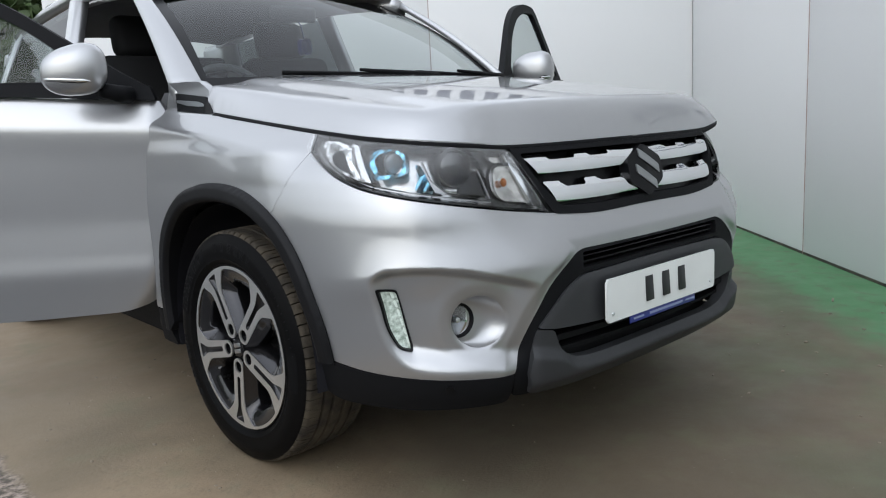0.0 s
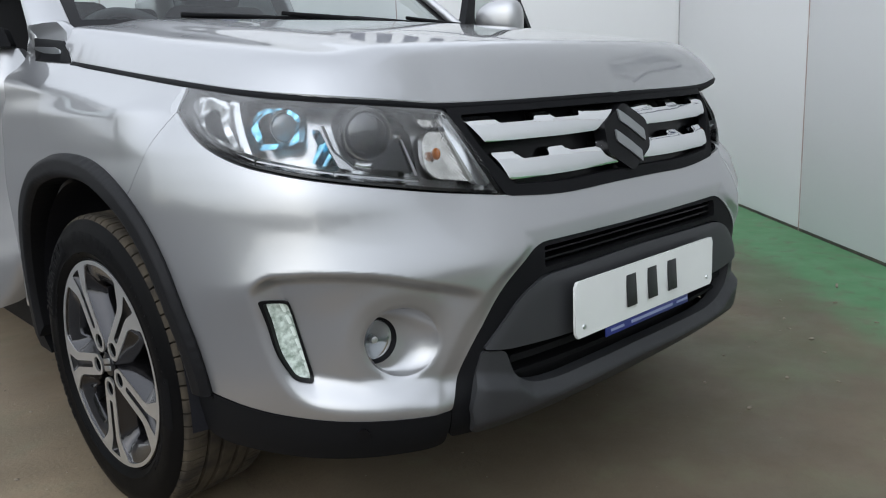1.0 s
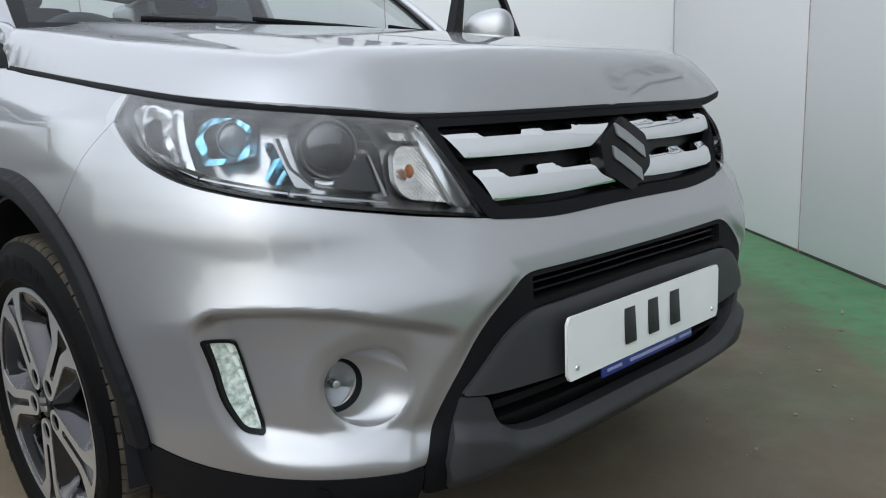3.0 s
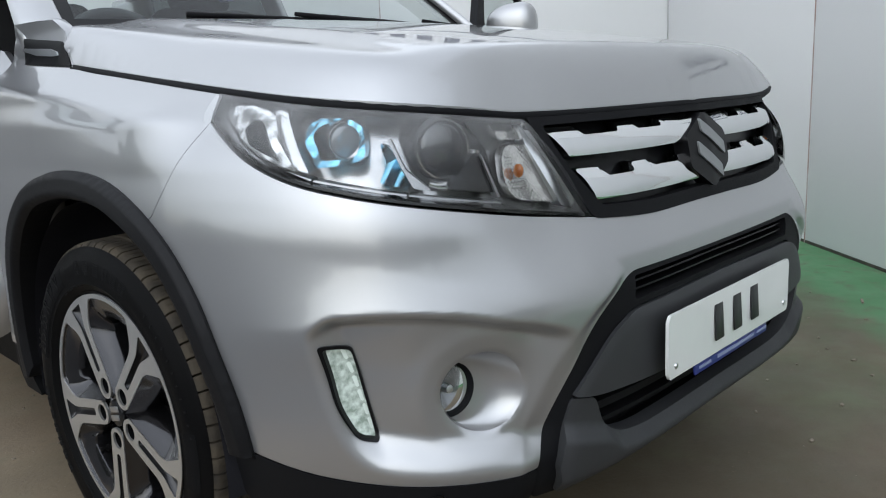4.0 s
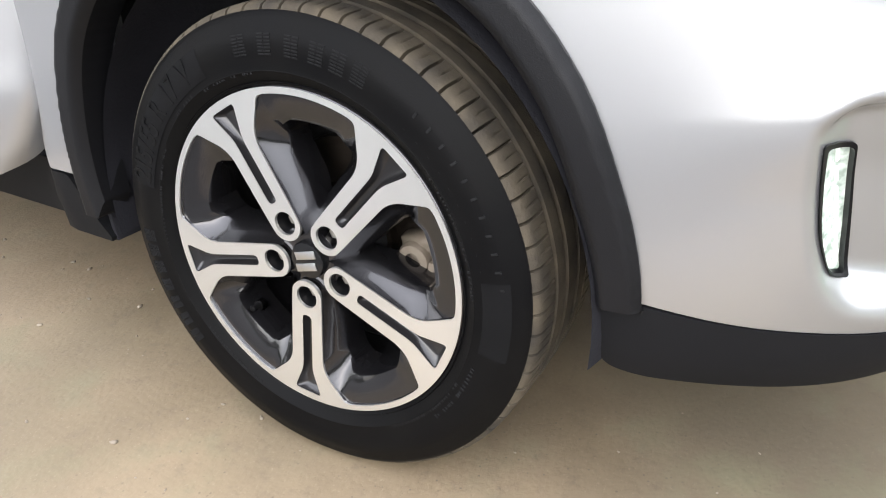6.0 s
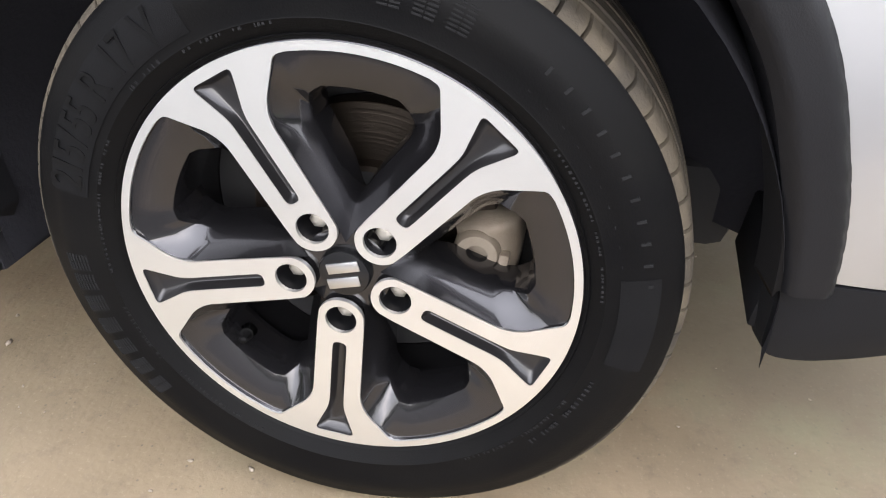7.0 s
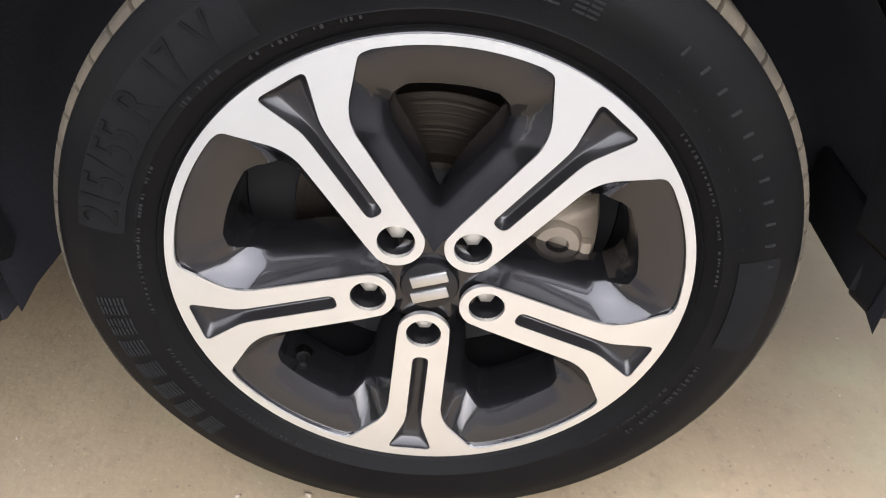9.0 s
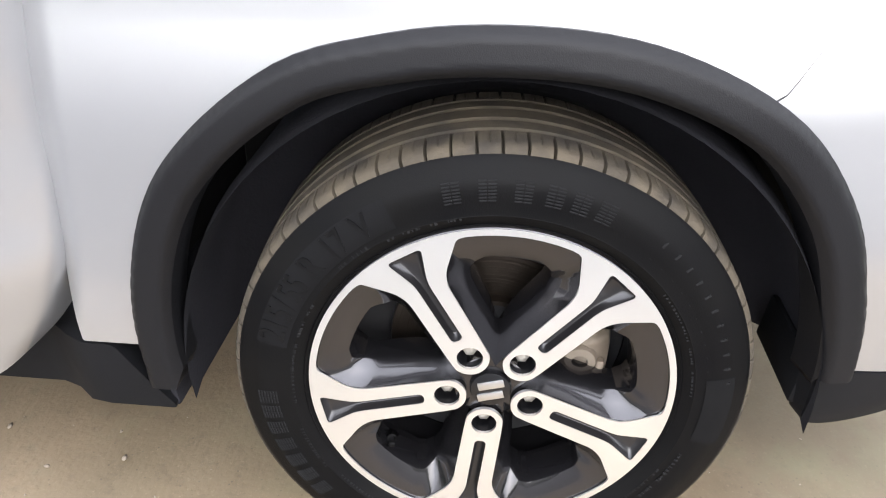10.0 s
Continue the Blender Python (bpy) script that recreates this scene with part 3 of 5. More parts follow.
def crowned(top, lift):
    """A swell that rolls over below its top edge."""
    return lambda s, z: lift * np.sqrt(np.clip(1 - (1 - np.clip((curve([0, 0.34, 0.476], top, np.abs(s)) - z) / 0.03, 0, 1)) ** 2, 0, 1))


centre = both_ways([(0, 0.551, 0.1), (0.330, 0.546, 0.03), (0.385, 0.522, 0.03), (0.474, 0.440, 0.008), (0.424, 0.430, 0.02), (0.263, 0.420, 0.05), (0, 0.418, 0.1)])
panel("plate_panel", rounded(centre), GREY_PLASTIC, step=0.010, thick=0.03, out=crowned([0.551, 0.546, 0.445], 0.008), label="grey plastic panel behind the number plate")
lip_half = [(0, 0.330, 0.1), (0.285, 0.333, 0.05), (0.355, 0.343, 0.03), (0.402, 0.372, 0.02), (0.424, 0.426, 0.01), (0.475, 0.436, 0.006), (0.490, 0.385, 0.03), (0.502, 0.332, 0.006), (0.498, 0.316, 0.01), (0.49, 0.270, 0.02), (0.30, 0.254, 0.1), (0, 0.25, 0.1)]


def lip_swell(s, z):
    edge = curve([0, 0.285, 0.355, 0.402, 0.5], [0.330, 0.333, 0.343, 0.372, 0.40], np.abs(s))
    return 0.002 + 0.020 * np.sqrt(np.clip((edge - z) / 0.024, 0, 1) ** 2 + 0.0) * smooth(0.53, 0.47, np.abs(s)) - 0.5 * np.clip(0.300 - z, 0, 1)


panel("front_lip", rounded(both_ways(lip_half)), GREY_PLASTIC, step=0.007, thick=0.03, out=lip_swell, label="grey plastic lower lip of the bumper")

# number plate: a white acrylic plate with plain dark bars
plate = part("number_plate", sheet(rounded([(-0.26, -0.0555), (0.26, -0.0555), (0.26, 0.0555), (-0.26, 0.0555)], 0.011), lambda u, v, o: np.stack([u - 0.016, -0.842 - o, 0.471 + v], -1), (), 0.03, 0.006, 0.003, flip=True), PLATE_WHITE, car, "white number plate with a blue strip below")
for k, (w, x) in enumerate(((0.034, -0.096), (0.034, -0.018), (0.034, 0.060))):
    part("plate_bar", box((w, 0.003, 0.066), pose(x + 0.004, -0.8468, 0.474, -4, 0, 0), 0.001), INK, plate)
part("blue_strip", box((0.315, 0.004, 0.022), pose(-0.016, -0.840, 0.405, -4, 0, 0), 0.001), BLUE, plate, "blue vinyl strip with pale marks")
part("strip_bar", box((0.16, 0.002, 0.006), pose(-0.006, -0.8428, 0.4045, -4, 0, 0), 0.0), PALE_INK, plate)
part("strip_bar", box((0.045, 0.002, 0.005), pose(-0.136, -0.8428, 0.4045, -4, 0, 0), 0.0), PALE_INK, plate)
part("strip_bar", box((0.045, 0.002, 0.005), pose(0.114, -0.8428, 0.4045, -4, 0, 0), 0.0), PALE_INK, plate)
for x in (-0.251, 0.219):
    part("plate_screw", revolved([(0, 0.003), (0.004, 0.003), (0.005, 0.0)], 12, pose(x, -0.8448, 0.436, 90, 0, 0)), SATIN, plate)

# grille: black tray, two chrome bars with notches, hexagonal badge
grille = panel("grille", rounded(GRILLE), GLOSS_BLACK, step=0.012, thick=-0.034, out=-0.036, label="black grille with two notched chrome bars")
rim = both_ways([(0, 0.712, 0.2), (0.22, 0.708, 0.05), (0.352, 0.716, 0.01), (0.418, 0.790, 0.04), (0.445, 0.846, 0.008), (0.30, 0.846, 0.1), (0, 0.847, 0.2)])
panel("grille_frame", rounded(GRILLE), PLASTIC, grille, holes=(rounded(rim),), step=0.010, thick=0.02, out=0.002)


def bar(top, low, ends, notches, out):
    """A chrome bar across: half its outline, with notches in the top edge."""
    pts = [(0, low, 0.0), (0.19, low - 0.003, 0.05), (ends[1], low - 0.001, 0.01), (ends[0], top + 0.006, 0.006)]
    for a, b, d in notches:
        pts += [(b + 0.012, top + 0.004, 0.005), (b, top - d, 0.006), (a, top - d, 0.006), (a - 0.010, top + 0.004, 0.005)]
    pts += [(0, top - 0.004, 0.0)]
    roll = lambda s, z: out - 0.007 * np.abs(np.clip((z - (top + low) / 2) / (top - low) * 2, -1, 1)) ** 4 - 0.16 * (z - low)
    panel("chrome_bar", rounded(both_ways(pts)), CHROME, grille, step=0.007, thick=0.022, out=roll)


bar(0.836, 0.796, (0.440, 0.402), ((0.262, 0.352, 0.010), (0.135, 0.205, 0.009)), 0.006)
bar(0.769, 0.726, (0.386, 0.362), ((0.245, 0.316, 0.010), (0.100, 0.18, 0.006)), 0.006)
badge = rounded([(0.0, 0.846), (0.078, 0.806), (0.078, 0.748), (0.0, 0.704), (-0.076, 0.748), (-0.076, 0.806)], 0.012)
badge_plate = panel("badge", badge, GLOSS_BLACK, grille, step=0.008, thick=0.03, out=0.009, label="black hexagonal badge with plain grey bars")
for a, b in (((0.034, 0.822), (-0.050, 0.774)), ((0.054, 0.782), (-0.030, 0.732))):
    w = 0.012
    panel("badge_bar", rounded([(a[0] - 0.006, a[1] + w), (b[0] - 0.006, b[1] + w), (b[0] - 0.006, b[1] - w), (a[0] - 0.006, a[1] - w)], 0.004), BADGE_GREY, badge_plate, step=0.007, thick=0.004, out=0.0125)

# ---- lamps ----
def headlamp(side):
    """A clear lens over a dark tray with two projectors, a faceted outer reflector and an indicator."""
    sk = (lambda s, z, o: skin(s, z, o)) if side > 0 else (lambda s, z, o: skin(-s, z, o))
    tray = panel("headlamp", rounded(LAMP), LAMP_DARK, step=0.014, thick=-0.05, out=-0.055, side=side, label="clear headlamp with blue-tinted projector and amber indicator bulb")
    bulge = lambda s, z: 0.001 + 0.016 * np.clip(1 - ((z - curve([0.39, 0.55, 0.75, 0.95, 1.09], [0.775, 0.795, 0.820, 0.856, 0.895], s)) / curve([0.39, 0.55, 0.75, 0.95, 1.09], [0.085, 0.075, 0.066, 0.052, 0.03], s)) ** 2, 0, 1)
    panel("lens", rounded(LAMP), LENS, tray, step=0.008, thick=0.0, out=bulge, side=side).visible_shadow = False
    mid = np.array([0.75, 0.815])
    inset = [(mid[0] + (p[0] - mid[0]) * 0.996, mid[1] + 0.002 + (p[1] - mid[1]) * 0.968, *p[2:]) for p in LAMP]
    panel("lamp_rim", rounded(LAMP), LAMP_BLACK, tray, holes=(rounded(inset),), step=0.009, thick=0.012, out=-0.003, side=side)
    # outer reflector in slanted flutes, with a dark wedge and a pale curved edge
    panel("outer_reflector", rounded([(1.062, 0.878), (1.082, 0.914), (0.945, 0.899), (0.935, 0.85), (0.885, 0.803), (0.965, 0.824)], 0.008), FACET, tray, step=0.006, thick=0.02,
          out=lambda s, z: -0.026 + 0.0012 * np.abs(np.sin(75 * (s + 0.9 * z))) + 0.006 * np.sin(31 * s - 40 * z) + 0.002 * np.sin(90 * z + 20 * s), side=side)
    panel("dark_wedge", rounded([(1.005, 0.864), (0.983, 0.877), (0.962, 0.866), (0.928, 0.822), (0.985, 0.840)], 0.006), LAMP_BLACK, tray, step=0.01, thick=0.01, out=lambda s, z: -0.020 + 0.006 * np.sin(31 * s - 40 * z), side=side)
    panel("reflector_edge", rounded([(0.957, 0.891, 0.004), (0.933, 0.890, 0.004), (0.905, 0.852, 0.03), (0.866, 0.801, 0.004), (0.891, 0.808, 0.01), (0.931, 0.847, 0.03)], 0.01), LAMP_TRIM, tray, step=0.006, thick=0.02,
          out=lambda s, z: -0.016 - 0.25 * np.abs(s - curve([0.80, 0.85, 0.89], [0.875, 0.917, 0.944], z)), side=side)
    # first projector: a tinted bezel with cut corners round a deep lens; second: a dark bowl with a large lens
    ring_out = rounded([(0.890, 0.863), (0.871, 0.875), (0.811, 0.872), (0.787, 0.856), (0.782, 0.818), (0.813, 0.810), (0.858, 0.807), (0.880, 0.836)], 0.012)
    ring_in = rounded([(0.874, 0.855), (0.857, 0.868), (0.812, 0.865), (0.797, 0.851), (0.793, 0.823), (0.820, 0.817), (0.854, 0.817), (0.866, 0.834)], 0.010)
    panel("projector_bezel", ring_out, BLUE_CHROME, tray, holes=(ring_in,), step=0.005, thick=0.025, side=side,
          out=lambda s, z: -0.034 + 0.010 * np.clip(np.hypot((s - 0.832) / 0.05, (z - 0.842) / 0.034), 0.5, 1.3) + 0.004 * np.sin(130 * s + 90 * z))
    for s, z, r, deep in ((0.828, 0.842, 0.027, 0.045), (0.661, 0.824, 0.043, 0.040)):
        c = sk(s, z, -deep)
        m = look(tuple(c), tuple(np.array(c) + np.array((-side * 0.30, -1.0, 0.0)))) @ pose(0, 0, 0, 180, 0, 0)
        part("projector_bowl", revolved([(r * 1.00, 0.008), (r * 1.10, 0.006), (r * 1.12, -0.01), (r * 0.9, -0.03), (r * 0.4, -0.045)], 40, m), LAMP_BLACK, tray)
        part("projector_ring", revolved([(r * 0.93, 0.006), (r * 0.94, 0.011), (r * 0.99, 0.011), (r * 1.01, 0.006)], 40, m), LAMP_TRIM, tray)
        if r < 0.03:
            dome = [(r * 0.93 * math.cos(a), 0.004 + r * 0.30 * math.sin(a)) for a in np.linspace(0, math.pi / 2, 8)]
            part("projector_lens", revolved(dome[:-1] + [(0, dome[-1][1])], 32, m), PALE_LENS, tray)
        else:
            # wide dark glass with a bright inner shade
            dome = [(r * 0.93 * math.cos(a), 0.002 + r * 0.42 * math.sin(a)) for a in np.linspace(0, math.pi / 2, 10)]
            part("projector_lens", revolved(dome[:-1] + [(0, dome[-1][1])], 40, m), LAMP_GLASS, tray)
            shade = [[(q * r * math.cos(a), q * r * math.sin(a), h) for a in np.linspace(radians(60), radians(175), 20)] for q, h in ((1.02, 0.004), (1.12, 0.012), (1.34, 0.016), (1.40, 0.010))]
            shade = lofted(shade, wrap=False)
            shade.transform(m)
            part("projector_shade", shade, LAMP_TRIM, tray)
    # tinted wedge and pale blades between the lamps
    panel("tinted_reflector", rounded([(0.761, 0.838), (0.748, 0.832), (0.713, 0.777), (0.763, 0.783), (0.752, 0.812)], 0.004), BLUE_CHROME, tray, step=0.006, thick=0.02, out=lambda s, z: -0.028 - 0.010 * np.sin(120 * s + 70 * z), side=side)
    panel("dark_tray", rounded([(0.735, 0.845), (0.71, 0.874), (0.60, 0.868), (0.552, 0.815), (0.55, 0.752), (0.64, 0.766), (0.705, 0.781)], 0.006), LAMP_BLACK, tray, step=0.012, thick=0.006, out=-0.049, side=side)
    panel("pale_blade", rounded([(0.7505, 0.842), (0.745, 0.842), (0.722, 0.800), (0.700, 0.783), (0.684, 0.770), (0.7115, 0.7745)], 0.004), LAMP_FIN, tray, step=0.008, thick=0.02, out=-0.022, side=side)
    panel("dark_fin", rounded([(0.620, 0.800), (0.600, 0.815), (0.575, 0.812), (0.562, 0.755), (0.66, 0.770)], 0.006), LAMP_BLACK, tray, step=0.01, thick=0.03, out=-0.024, side=side)
    panel("pale_blade", rounded([(0.5885, 0.812), (0.586, 0.8125), (0.5615, 0.750), (0.568, 0.7505)], 0.001), LAMP_FIN, tray, step=0.01, thick=0.02, out=-0.018, side=side)
    panel("lower_line", rounded([(0.905, 0.8045), (0.860, 0.7925), (0.72, 0.768), (0.56, 0.742), (0.56, 0.7395), (0.72, 0.7655), (0.862, 0.790)], 0.002), LAMP_FIN, tray, step=0.012, thick=0.02, out=-0.020, side=side)
    # indicator: a fine grid of prisms, a clear side and a small bulb
    panel("indicator", rounded([(0.536, 0.806), (0.517, 0.820), (0.466, 0.818), (0.426, 0.727), (0.521, 0.741), (0.541, 0.765)], 0.014), PRISM, tray, step=0.0028, thick=0.02,
          out=lambda s, z: -0.026 + 0.0013 * np.sin(780 * s) * np.sin(780 * z), side=side)
    panel("upper_prism", rounded([(0.550, 0.858), (0.490, 0.855), (0.472, 0.826), (0.528, 0.829)], 0.006), PRISM, tray, step=0.0035, thick=0.02, out=lambda s, z: -0.028 + 0.001 * np.sin(700 * s) * np.sin(700 * z), side=side)
    panel("side_bezel", rounded([(0.484, 0.855), (0.470, 0.853), (0.438, 0.79), (0.400, 0.716), (0.432, 0.724), (0.472, 0.814)], 0.006), SATIN, tray, step=0.008, thick=0.02, out=lambda s, z: -0.014 - 0.2 * np.abs(s - 0.44), side=side)
    c = sk(0.512, 0.783, -0.014)
    bulb = bmesh.new()
    bmesh.ops.create_uvsphere(bulb, u_segments=16, v_segments=10, radius=0.0085)
    bmesh.ops.scale(bulb, vec=(0.8, 1, 1.25), verts=bulb.verts)
    bulb.transform(Matrix.Translation(Vector(c)))
    part("indicator_bulb", bulb, AMBER, tray, "amber glass bulb")


def fog_lamp(side):
    """A silver cone in the bumper with a small round lamp at its bottom."""
    sk = (lambda s, z: skin(s, z)) if side > 0 else (lambda s, z: skin(-s, z))
    rim = ellipse(*FOG, n=48, turn=0.25)
    top = sk(rim[:, 0], rim[:, 1])
    c = np.array((-side * 0.625, -0.679, 0.475))
    axis = Vector((-side * 0.22, -0.97, 0.06)).normalized()
    across = Vector((axis.y, -axis.x, 0)).normalized() * side
    up = across.cross(axis) * (1 if across.cross(axis).z > 0 else -1)
    # the small ring goes round in step with the rim
    def ring(r, back):
        pts = []
        for p in top:
            d = Vector(p - top.mean(0))
            a = math.atan2(d.dot(up), d.dot(across))
            pts.append(Vector(c) - axis * back + r * (math.cos(a) * across + math.sin(a) * up))
        return pts
    low = ring(0.041, -0.004)
    rings = [top]
    for k in (0.04, 0.12, 0.3, 0.5, 0.7, 0.88, 1.0):
        bend = k ** 0.8
        rings.append([Vector(a) * (1 - k) + b * k - axis * (0.012 * math.sin(math.pi * bend)) for a, b in zip(top, low)])
    bezel = part("fog_bezel", lofted(rings), SILVER, car, "silver conical fog lamp bezel")
    part("fog_tube", lofted([low, ring(0.0405, 0.001), ring(0.0375, 0.001), ring(0.0370, 0.022), ring(0.010, 0.024)]), PLASTIC, bezel)
    bowl = [(0.0, -0.002), (0.010, 0.0), (0.024, 0.005), (0.034, 0.011)]
    m = look(tuple(c), tuple(np.array(c) + np.array(axis))) @ pose(0, 0, 0, 180, 0, 0) @ pose(0, 0, -0.013)
    part("fog_reflector", revolved(bowl, 32, m), PALE_LENS, bezel)
    part("fog_bulb", revolved([(0, 0.016), (0.006, 0.014), (0.007, 0.004), (0.007, 0.0)], 16, m), SATIN, bezel)
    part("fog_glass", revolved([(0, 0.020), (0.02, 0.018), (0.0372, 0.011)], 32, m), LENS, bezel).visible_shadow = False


def day_lamp(side):
    """A slanted strip of lit diodes in a black frame."""
    line = rounded(DAY_LAMP)
    mid = line.mean(0)
    small = rounded([(mid[0] + (p[0] - mid[0]) * 0.84, mid[1] + (p[1] - mid[1]) * 0.93, *p[2:]) for p in DAY_LAMP], 0.005)
    fr = panel("day_lamp", line, GLOSS_BLACK, holes=(small,), step=0.008, thick=0.02, out=0.004, side=side, label="slanted daytime running lamp with lit white diodes")
    panel("diffuser", small, DIODE_DIFFUSER, fr, step=0.008, thick=0.0, out=-0.006, side=side)
    for k in range(6):
        f = 0.07 + 0.172 * k
        a, b = np.array((0.830, 0.556)), np.array((0.798, 0.428))
        p = a + (b - a) * f
        panel("diode", rounded([(p[0] - 0.0085, p[1] - 0.009), (p[0] - 0.0035, p[1] - 0.009), (p[0] + 0.0015, p[1] + 0.009), (p[0] - 0.0040, p[1] + 0.009)], 0.002), DIODE, fr, step=0.009, thick=0.003, out=-0.004, side=side)


for side in (1, -1):
    headlamp(side)
    fog_lamp(side)
    day_lamp(side)

# ---- hood ----
def hood_edge():
    """The hood's outline on the driver's half, from the middle of its front round its side to the middle of its rear."""
    s = np.r_[np.linspace(0, 1.085, 60), np.linspace(1.10, 1.55, 24)]
    z = np.where(s < 1.086, curve([0, 0.3, 0.48, 0.6, 0.747, 0.89, 1.085], [0.869, 0.868, 0.870, 0.880, 0.893, 0.905, 0.926], s),
                 curve([1.085, 1.288, 1.493, 1.56], [0.926, 0.951, 0.980, 0.990], s))
    p = skin(s, z)
    corner = skin(np.array([1.60, 1.638]), np.array([1.020, 1.050]))
    x = np.linspace(-0.745, 0.0, 24)
    rear = np.stack([x, 0.345 - 0.16 * (np.abs(x) / 0.745) ** 2.2, 1.098 - 0.035 * (np.abs(x) / 0.745) ** 2], 1)
    return np.concatenate([p, corner, rear])


HOOD_EDGE = hood_edge()
HOOD_ALL = np.concatenate([HOOD_EDGE, (HOOD_EDGE * [-1, 1, 1])[::-1][1:-1]])
_fine = np.array([a + (b - a) * k / 6 for a, b in zip(HOOD_EDGE[:85], HOOD_EDGE[1:86]) for k in range(6)])
_fine = np.concatenate([_fine, _fine * [-1, 1, 1]])


def hood_top(x, y, o=0.0):
    x, y = np.asarray(x, float), np.asarray(y, float)
    p = np.stack([x, y], -1)
    d2 = ((p[:, None] - _fine[None, :, :2]) ** 2).sum(-1)
    least = d2.min(1)
    w = np.exp(-(d2 - least[:, None]) / (0.09 * np.sqrt(least)[:, None] + 0.0012))
    w /= w.sum(1, keepdims=True)
    d, ze = np.sqrt(least), w @ _fine[:, 2]
    crown = curve([-0.80, -0.70, -0.55, -0.4, 0.0, 0.35], [0.944, 0.961, 0.988, 1.013, 1.066, 1.100], y)
    a = np.abs(x)
    half_bulge = 0.54 + 0.08 * np.clip((y + 0.8) / 1.1, 0, 1)
    crown = crown - 0.040 * (1 - 0.5 * smooth(-0.15, 0.2, y)) * (a / 0.78) ** 2.4 + 0.010 * smooth(half_bulge + 0.05, half_bulge - 0.05, a)
    ahead = smooth(-0.45, -0.62, w @ _fine[:, 1])
    reach = (0.085 - 0.007 * ahead) * (1 - 0.55 * smooth(-0.15, 0.15, y))
    reach = reach + 0.040 * ahead * smooth(0.15, 0.60, x)
    k = np.clip(d / reach, 0, 1)
    lift = 1 - (1 - k) ** (2.7 + 0.2 * ahead)
    return np.stack([x, y, ze + np.maximum(crown - ze, 0.0) * lift + o], -1)


part("hood", sheet(HOOD_ALL[:, :2], hood_top, (), 0.013, 0.016, 0.0, flip=True), SILVER, car, "silver hood, polished, mirroring the wall sign")
# dark seal under the hood's front edge
seal = HOOD_EDGE[:84]
full = np.concatenate([(seal * [-1, 1, 1])[::-1], seal[1:]])
part("hood_seal", tube([(p[0] * 0.994, p[1] + 0.007, p[2] - 0.010) for p in full[::2]], 0.0115, 8), PLASTIC, car)

# ---- cabin ----
def on_screen(u, v, o=0.0):
    """The windscreen: u across from -1 to 1, v up from 0 to 1."""
    u, v = np.asarray(u, float), np.asarray(v, float)
    half = 0.715 - 0.125 * v
    x = u * half
    y = 0.325 + 0.66 * v - 0.02 * np.sin(np.pi * v) + 0.10 * u**2 * (1 - 0.2 * v) - o * 0.55
    z = 1.082 + 0.425 * v + 0.03 * np.sin(np.pi * v) - 0.03 * u**2 * v + o * 0.83
    return np.stack([x, y, z], -1)


def grid_sheet(f, us, vs, flip=False):
    bm = bmesh.new()
    vv = [[bm.verts.new(f(np.array([u]), np.array([v]))[0]) for v in vs] for u in us]
    for a, b in zip(vv, vv[1:]):
        for i in range(len(vs) - 1):
            q = [a[i], b[i], b[i + 1], a[i + 1]]
            bm.faces.new(q[::-1] if flip else q)
    return bm


